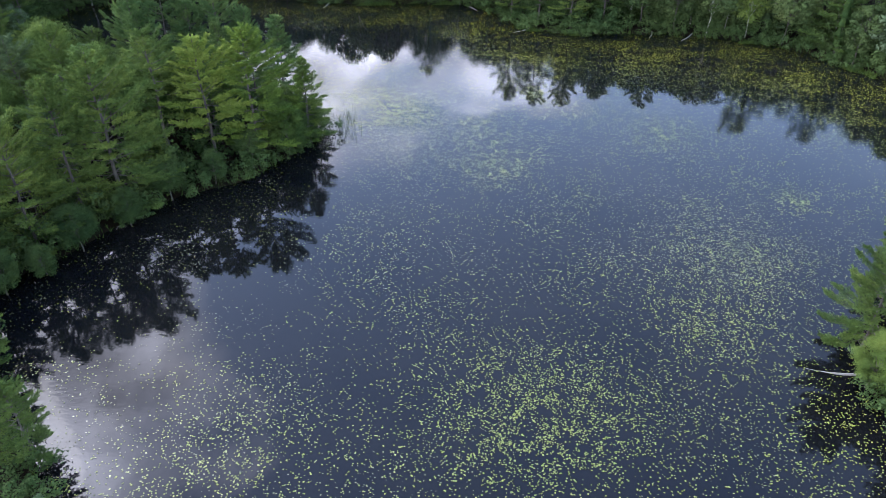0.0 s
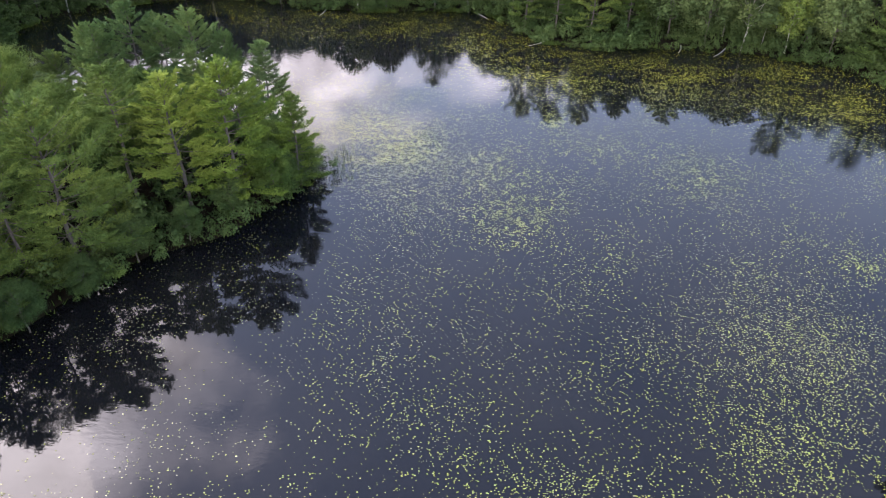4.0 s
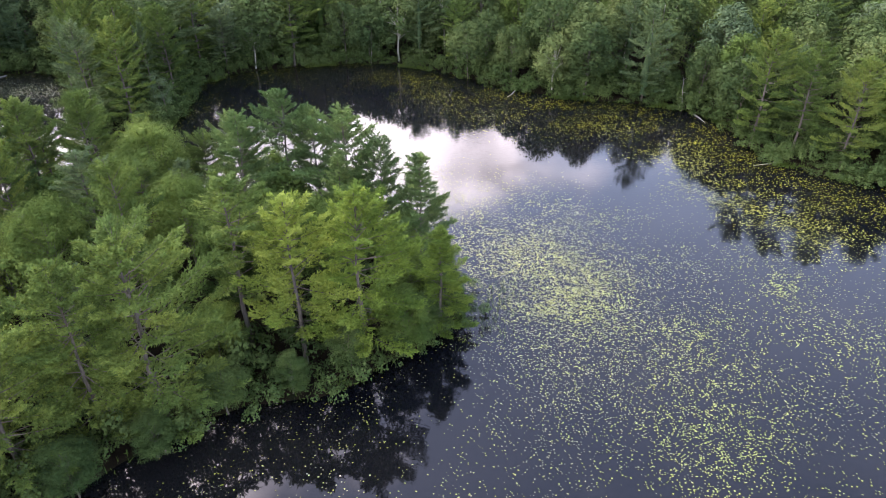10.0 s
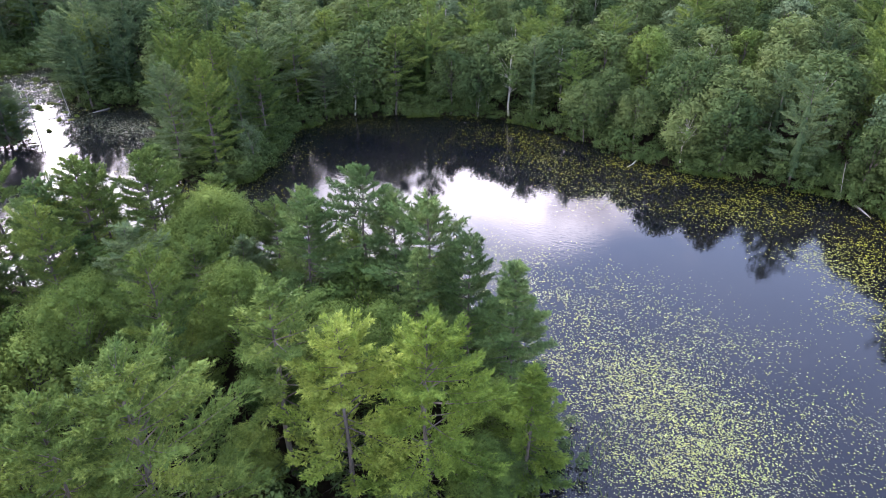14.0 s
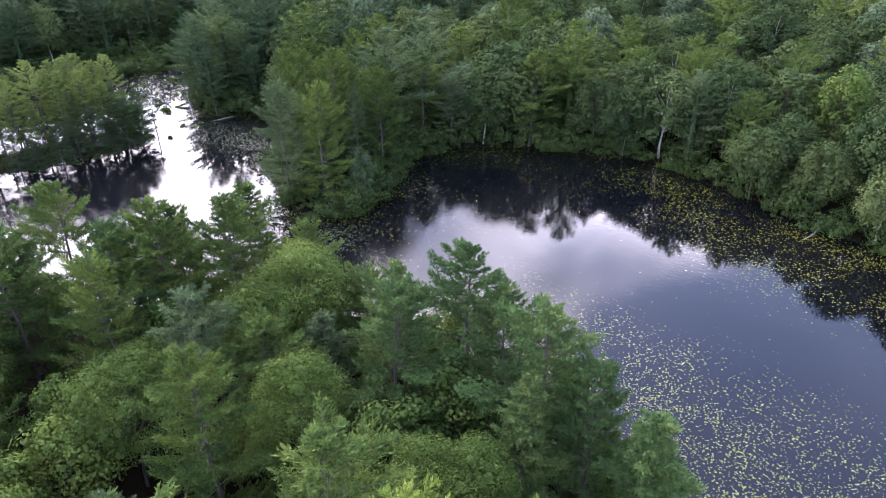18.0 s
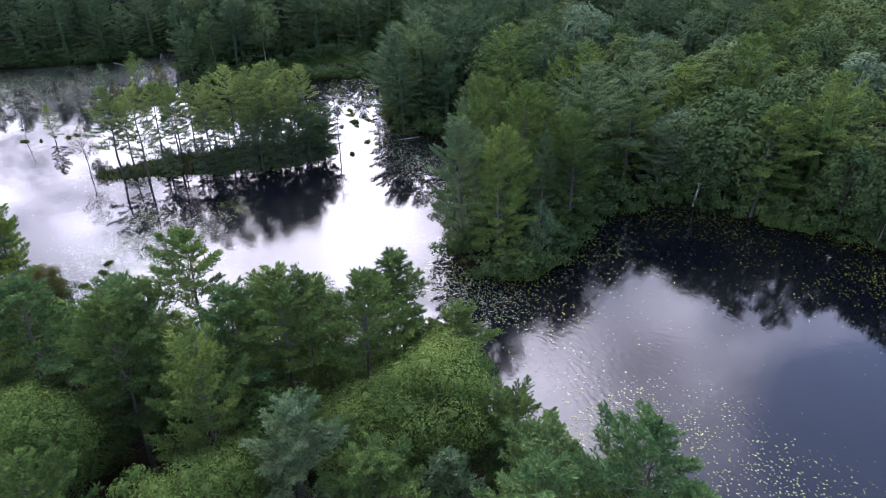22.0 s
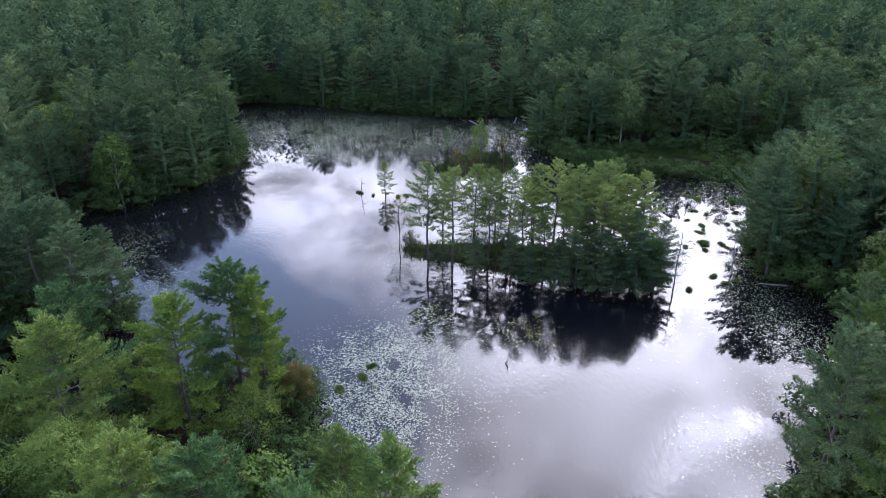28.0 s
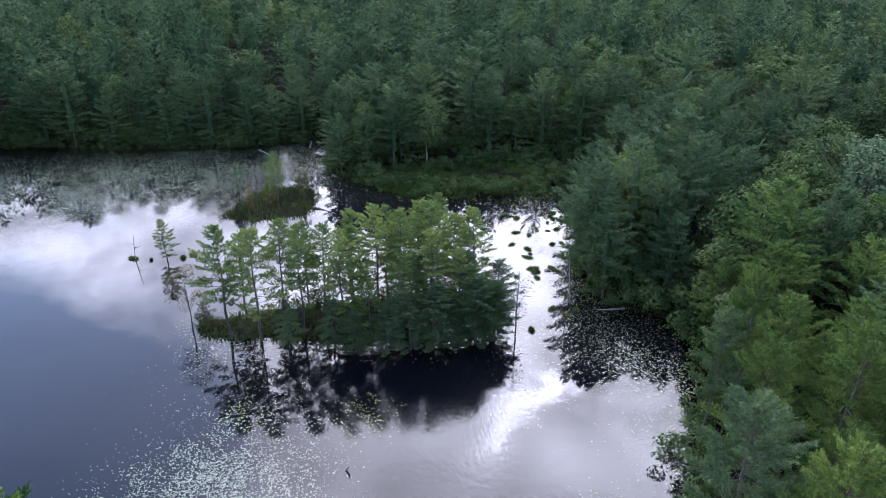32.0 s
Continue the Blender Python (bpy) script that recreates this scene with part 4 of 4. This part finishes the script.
def build_shrubs():
    r = np.random.RandomState(14)
    # the island and the islet are covered by low bushes
    for poly_box, n in (((-148, 90, -128, 133), 105), ((-191, 101, -175, 118), 34)):
        x0, y0, x1, y1 = poly_box
        for x, y in zip(r.uniform(x0, x1, n * 8), r.uniform(y0, y1, n * 8)):
            d = float(SHORES.at(x, y))
            if d > -0.3 and n > 0:
                n -= 1
                pale = r.uniform()
                shrub(x, y, 0.5 + 2.3 * r.uniform() ** 2.5, r.randint(0, 3), BROAD_DULL if pale < 0.12 else RUSSET if pale < 0.20 and x < -170 else UNDER if pale < 0.40 else HEATH, "low dark olive bush on the marshy island", "island bushes")
    # bushes that hang over the water all along the banks
    small = [broad_arrays(151 + i, 2.2, 1.5, 0.02, 5, 52, 0.19, False)[1] for i in range(4)]
    parts = []
    N = 60000
    X, Y = r.uniform(-240, 85, N), r.uniform(25, 180, N)
    D = SHORES.at(X, Y)
    D = np.where((X > -30) & (Y < 60) & (X < 30), 99, D)
    for x, y, d in zip(X, Y, D):
        if not -1.0 < d < 4.5 or (d > 2.0 and r.uniform() < 0.35) or (-150 < x < -126 and 88 < y < 136) or (-192 < x < -173 and 99 < y < 120):
            continue
        if -118 < x < -18 and 50 < y < 116 and r.uniform() < 0.1:
            continue
        V, T = small[r.randint(0, 4)]
        k = r.uniform(0.6, 1.5)
        parts.append((V * np.array([k * 1.2, k * 1.2, k * r.uniform(0.7, 1.4)]) + np.array([x, y, max(0.0, float(ground_height(x, y))) - 0.1]), T))
        if len(parts) >= 1700:
            break
    X, Y = r.uniform(-250, 90, 60000), r.uniform(40, 190, 60000)
    D = SHORES.at(X, Y)
    ok = (D > 0.8) & (D < 14) & ~((X > -150) & (X < -126) & (Y > 88) & (Y < 136)) & ~((X < -165) & (X > -193) & (Y > 99) & (Y < 168))
    ok &= ~((X > -118) & (X < -18) & (Y > 50) & (Y < 116) & (r.uniform(0, 1, len(X)) < 0.6))
    for x, y in list(zip(X[ok], Y[ok]))[:1600]:
        V, T = small[r.randint(0, 4)]
        k = r.uniform(1.2, 2.4)
        parts.append((V * np.array([k, k, k * r.uniform(0.8, 1.3)]) + np.array([x, y, float(ground_height(x, y)) - 0.1]), T))
    V, T = merge(parts)
    tagged(new("bank_shrubs", array_mesh("bank_shrubs", V, T, UNDER)), "low green bushes hanging over the water along the banks", "shrubs", kind="stuff")


build_shrubs()


# ---- marsh plants ----
def build_sedges():
    r = np.random.RandomState(22)
    N = 60000
    X, Y = r.uniform(-192, -165, N), r.uniform(127, 168, N)
    D = SHORES.at(X, Y)
    keep = (D > -0.4) & (D < 8) & (wave(X, Y, 0.12, 61) + 0.7 * wave(X, Y, 0.3, 62) > -0.45)
    Xs, Ys = [X[keep][:16000]], [Y[keep][:16000]]
    N = 400000
    X, Y = r.uniform(-95, 82, N), r.uniform(100, 180, N)
    D = SHORES.at(X, Y)
    keep = (D > -1.1) & (D < 0.8) & (wave(X, Y, 0.06, 63) > 0.15)
    Xs.append(X[keep][:14000])
    Ys.append(Y[keep][:14000])
    X, Y = r.uniform(-192, -126, N), r.uniform(88, 136, N)
    D = SHORES.at(X, Y)
    keep = (D > -0.3)
    Xs.append(X[keep][:4500])
    Ys.append(Y[keep][:4500])
    X, Y = r.uniform(-240, 82, N), r.uniform(28, 180, N)
    D = SHORES.at(X, Y)
    keep = (D > -0.25) & (D < 1.0)
    Xs.append(X[keep][:7000])
    Ys.append(Y[keep][:7000])
    X, Y = np.concatenate(Xs), np.concatenate(Ys)
    C = np.stack([X, Y, np.maximum(ground_height(X, Y), 0) - 0.02], 1)
    Dr = unit(r.normal(0, 0.45, (len(C), 3)) + np.array([0, 0, 1.0]))
    V, T = blades(C, Dr, r.uniform(0.45, 1.0, len(C)), r.uniform(0.10, 0.22, len(C)), r)
    tagged(new("marsh_sedge", array_mesh("marsh_sedge", V, T, SEDGE)), "bright green sedge growing along the wet margins", "sedge", kind="stuff")
    # thin reeds standing in the water off the point
    n = 260
    X, Y = np.concatenate([r.normal(-15.5, 1.6, n), r.normal(-113, 2.5, 80)]), np.concatenate([r.normal(100, 3.5, n), r.normal(89, 2.0, 80)])
    C = np.stack([X, Y, np.zeros(len(X))], 1)
    Dr = unit(r.normal(0, 0.2, (len(C), 3)) + np.array([0, 0, 1.0]))
    V, T = blades(C, Dr, r.uniform(0.6, 1.3, len(C)), np.full(len(C), 0.05), r)
    tagged(new("reeds", array_mesh("reeds", V, T, SEDGE)), "sparse thin reeds standing in shallow water", "reeds", kind="stuff")


build_sedges()


def tussock_mesh(seed):
    r = np.random.RandomState(seed)
    n = 420
    a, q = r.uniform(0, 6.283, n), np.sqrt(r.uniform(0, 1, n))
    C = np.stack([np.cos(a) * q * 0.75, np.sin(a) * q * 0.55, 0.28 * (1 - q * q)], 1)
    Dr = unit(np.stack([np.cos(a) * q, np.sin(a) * q, np.full(n, 0.9)], 1) + r.normal(0, 0.3, (n, 3)))
    return array_mesh("sedge_tussock", *blades(C, Dr, r.uniform(0.35, 0.8, n), r.uniform(0.06, 0.14, n), r), SEDGE)


def build_tussocks():
    r = np.random.RandomState(27)
    kinds = [tussock_mesh(i) for i in range(3)]
    spots = [(-168.5, 86.5), (-167, 89), (-167.8, 91.5), (-166, 93.5), (-166.4, 95), (-130.5, 139), (-132.5, 138), (-131, 140.8), (-135, 141.5), (-112.5, 88.5), (-114.5, 89.5), (-129, 133), (-110.5, 86)]
    while len(spots) < 52:
        cx, cy = [(-164, 150), (-154, 148), (-151, 150), (-159, 156), (-143, 143)][r.randint(0, 5)]
        x, y = r.normal(cx, 3.0), r.normal(cy, 3.0)
        if SHORES.at(x, y) < -0.5 and min(math.hypot(x - a, y - b) for a, b in spots) > 0.9:
            spots.append((x, y))
    for x, y in spots:
        ob = tagged(new("sedge_tussock", kinds[r.randint(0, 3)]), "dark green sedge tussock standing in the shallow marsh", "tussock", "marsh tussocks")
        k = r.uniform(0.28, 0.75)
        ob.matrix_basis = pose(x, y, -0.03, 0, 0, r.uniform(0, 360)) @ Matrix.Diagonal((k * 1.3, k, r.uniform(0.3, 0.6), 1))


build_tussocks()


def dead_tree(x, y, h, seed, lean=3.0, twigs=7, needles=0):
    r = np.random.RandomState(seed)
    root = new("dead_tree")
    zs = np.linspace(0, h, 6)
    V, T = tube(np.stack([0.05 * np.sin(zs), 0.05 * np.cos(zs * 0.7), zs], 1), 0.010 * h * (1 - 0.8 * zs / h) + 0.015, 7)
    new("trunk", array_mesh("trunk", V, T, DEADWOOD, True)).parent = root
    for k in range(twigs):
        z, az, L = h * r.uniform(0.25, 0.95), r.uniform(0, 6.28), r.uniform(0.5, 1.6) * (0.4 + h / 12)
        s = np.linspace(0, 1, 4)
        V, T = tube(np.array([0, 0, z]) + np.outer(s * L, [math.cos(az), math.sin(az), 0.25]) - np.outer(0.15 * L * s * s, [0, 0, 1]), 0.035 * (1 - 0.8 * s) + 0.006, 4)
        new("branch", array_mesh("branch", V, T, DEADWOOD, True)).parent = root
    if needles:
        n = needles
        C = np.stack([r.normal(0, 0.7, n), r.normal(0, 0.7, n), r.uniform(0.35, 1.0, n) * h], 1)
        V, T = blades(C, unit(C * np.array([1, 1, 0]) + r.normal(0, 0.3, (n, 3))), r.uniform(0.25, 0.5, n), r.uniform(0.06, 0.12, n), r)
        new("crown", array_mesh("crown", V, T, BROAD_DULL)).parent = root
    root.matrix_basis = pose(x, y, float(ground_height(x, y)) - 0.1, lean, lean * 0.5, seed * 50)
    return tagged(root, "thin weathered standing dead tree with sparse bare twigs", "dead tree", "standing dead trees")


for x, y, h, seed, lean, twigs, needles in [(-128.9, 130.6, 9.8, 1, 1.5, 14, 320), (-133, 141, 8.5, 2, -4, 8, 0), (-168, 86.6, 6.0, 3, 5, 5, 0), 
                                            (4, 166.5, 6.5, 5, 6, 5, 0), (-60, 175.5, 8, 6, -5, 5, 0), (58, 143.5, 7, 7, 4, 5, 0), (-218, 117, 6, 8, 5, 4, 0), (-139, 133.5, 5, 9, 3, 4, 0)]:
    dead_tree(x, y, h, seed, lean, twigs, needles)


def fallen_log(x, y, length, turn, thick=0.16, dip=2.0):
    s = np.linspace(0, 1, 6)
    V, T = tube(np.stack([s * length, 0.15 * np.sin(s * 4), 0.05 * np.sin(s * 7)], 1), thick * (1 - 0.6 * s), 7)
    ob = tagged(new("fallen_log", array_mesh("fallen_log", V, T, DEADWOOD, True)), "bleached fallen log lying at the water's edge", "log", "fallen logs")
    ob.matrix_basis = pose(x, y, max(0.0, float(ground_height(x, y))) + thick * 0.6, 0, dip, turn)
    return ob


for x, y, length, turn in [(19, 149, 5, 215), (44, 146, 4, 250), (52, 144.5, 5, 230), (6, 165, 6, 300), (-214, 112, 9, 20), (-216, 124, 10, 340), (-178, 116, 5, 40), (-129, 147, 6, 250), (-27, 168, 4, 260), (39, 46, 5, 170)]:
    fallen_log(x, y, length, turn)
stump = fallen_log(-114, 105, 0.9, 30, 0.09, -60)
stump.name = "stump"
tagged(stump, "small dark stick poking out of the open water", "stump")

# ---- lily pads ----
def gauss(X, Y, x, y, rx, ry=None, turn=0.0):
    ry = ry or rx
    c, s = math.cos(turn), math.sin(turn)
    u, v = (X - x) * c + (Y - y) * s, -(X - x) * s + (Y - y) * c
    return np.exp(-((u / rx) ** 2 + (v / ry) ** 2))


def pad_density(X, Y, D):
    """Pads per square metre: clouds of pads on the open pond."""
    w = -D
    n = wave(X, Y, 0.05, 21) + 0.7 * wave(X, Y, 0.16, 22)
    fine = np.clip(0.55 + 0.75 * wave(X, Y, 0.33, 23), 0, 1.6)
    main = X > -60
    rho = np.where(main & (Y < 136), 0.62 * np.clip(0.62 + 0.50 * n, 0.28, 2), 0.0)
    clouds = [(9, 41, 8, 5.0), (28, 53, 6, 2.6), (33, 63, 7, 1.6), (46, 77.6, 2.6, 4.0), (33, 97, 6, 2.2), (9.3, 87.5, 5, 2.0), (-17, 36, 7, 1.8),
              (16, 113, 2.4, 4.5), (34, 40, 7, 1.6), (-7.8, 103, 6, 2.0), (-13, 113, 8, 1.6), (7, 99, 5, 2.2), (6.5, 88, 5, 1.8), (-5, 105, 5, 2.5), (22, 104, 5, 1.6)]
    for x, y, r, k in clouds:
        rho += k * gauss(X, Y, x, y, r) * fine
    rho = rho * np.where((X < -14) & (Y < 92) & (Y > 48), 0.3, 1.0)
    small = [(-40.5, 134.8, 2.2, 2.5), (-47.3, 131, 2.2, 2.0), (-40.4, 142.5, 2.0, 2.5), (-34, 146, 2.6, 2.0), (-99.7, 124, 3, 1.6), (-126, 97, 2.5, 2.0), (-120.8, 108.6, 2.8, 2.6)]
    for x, y, r, k in small:
        rho += k * gauss(X, Y, x, y, r) * fine
    rho = np.where(main & (X < 8), rho * np.clip((136 - Y) / 14, 0.05, 1), rho)
    return np.where(w > 0.25, rho, 0)


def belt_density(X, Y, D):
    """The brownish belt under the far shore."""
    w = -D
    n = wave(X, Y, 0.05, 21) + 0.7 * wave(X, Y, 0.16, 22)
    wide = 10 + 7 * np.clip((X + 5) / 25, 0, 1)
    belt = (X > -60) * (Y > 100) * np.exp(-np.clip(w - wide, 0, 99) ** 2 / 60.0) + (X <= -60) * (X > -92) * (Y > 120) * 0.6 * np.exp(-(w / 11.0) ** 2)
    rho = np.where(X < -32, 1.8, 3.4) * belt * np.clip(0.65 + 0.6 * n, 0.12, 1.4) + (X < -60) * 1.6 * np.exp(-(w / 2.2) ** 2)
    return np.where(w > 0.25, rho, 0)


def mat_density(X, Y, D):
    """Pale mats of the second pond: its western end, below the two points, the marsh and the near side."""
    w = -D
    n = wave(X, Y, 0.05, 21) + 0.7 * wave(X, Y, 0.16, 22)
    fine = np.clip(0.75 + 0.75 * wave(X, Y, 0.33, 23), 0.05, 1.6)
    streak = np.clip(0.85 + 0.6 * wave(X * 0.6 + Y * 0.5, Y * 0.9 - X * 0.3, 0.22, 29), 0.04, 1.5)
    rho = 9.0 * gauss(X, Y, -205, 82, 16, 36) * np.clip(0.8 + 0.5 * n, 0, 1.6) + 4.0 * gauss(X, Y, -203, 119, 11, 11) * fine
    rho += 4.0 * gauss(X, Y, -117, 141, 8, 5) + 3.4 * gauss(X, Y, -104, 135.5, 4, 3) + 3.2 * gauss(X, Y, -80.5, 124.5, 5, 4) + 2.0 * gauss(X, Y, -92, 127, 6, 4)
    rho += 8.5 * gauss(X, Y, -106, 90, 15, 6.5, 2.74) * streak + 7.5 * gauss(X, Y, -116, 92, 5, 7) * streak
    rho += 3.0 * gauss(X, Y, -146, 52, 7, 4) + 3.0 * gauss(X, Y, -134, 60, 6, 5) + 3.0 * gauss(X, Y, -137.5, 97, 3, 5) * fine
    rho += 4.0 * gauss(X, Y, -151, 149, 22, 9, -0.475) * np.clip(0.8 + 0.6 * n, 0.15, 1.5)
    return np.where(w > 0.25, rho, 0)


def build_pads(name, mat, density, seed, tries, top, r_lo, r_hi, label, z):
    r = np.random.RandomState(seed)
    X, Y = r.uniform(-236, 92, tries), r.uniform(24, 178, tries)
    D = SHORES.at(X, Y)
    keep = r.uniform(0, top, tries) < density(X, Y, D)
    X, Y = X[keep], Y[keep]
    n = len(X)
    rad = r.uniform(r_lo, r_hi, n) * np.where(r.uniform(0, 1, n) < 0.2, 0.65, 1.0)
    ang = r.uniform(0, 6.283, n)
    k = 5
    V = np.zeros((n, k, 3), np.float32)
    for i in range(k):
        a = ang + 0.25 + i * (6.283 - 0.5) / (k - 1)
        rr = rad * r.uniform(0.88, 1.08, n)
        V[:, i, 0], V[:, i, 1], V[:, i, 2] = X + np.cos(a) * rr, Y + np.sin(a) * rr * 0.92, z + r.uniform(0, 0.03, n)
    V = V.reshape(-1, 3)
    F = np.arange(n * k).reshape(n, k)
    tagged(new(name, array_mesh(name, V, F, mat)), label, "lily pads", kind="stuff")


AREA = (236 + 92) * (178 - 24)
build_pads("lily_pads", PAD, pad_density, 77, int(AREA * 34), 4.6, 0.055, 0.10, "yellow-green lily pads floating in drifts on the pond", 0.012)
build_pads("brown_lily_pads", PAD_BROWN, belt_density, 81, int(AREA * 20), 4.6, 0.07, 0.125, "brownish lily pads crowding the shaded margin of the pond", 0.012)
build_pads("pale_lily_mat", PAD_PALE, mat_density, 83, int(AREA * 60), 9.0, 0.05, 0.10, "pale grey-green mat of small lily leaves", 0.008)


def weed_density(X, Y, D):
    n = wave(X, Y, 0.06, 41)
    return np.where(D < -1, (X > -60) * 0.5 * np.clip(0.3 + n, 0, 1.5) * (Y < 125) + 2.5 * gauss(X, Y, 33, 66, 8, 9) + 2.4 * gauss(X, Y, -4, 100, 9, 13) + 2.4 * gauss(X, Y, -13, 112, 7, 11), 0)


build_pads("floating_weed", PAD_OLD, weed_density, 79, int(AREA * 15.0), 2.6, 0.05, 0.09, "dull brownish floating weed leaves at the water surface", 0.005)
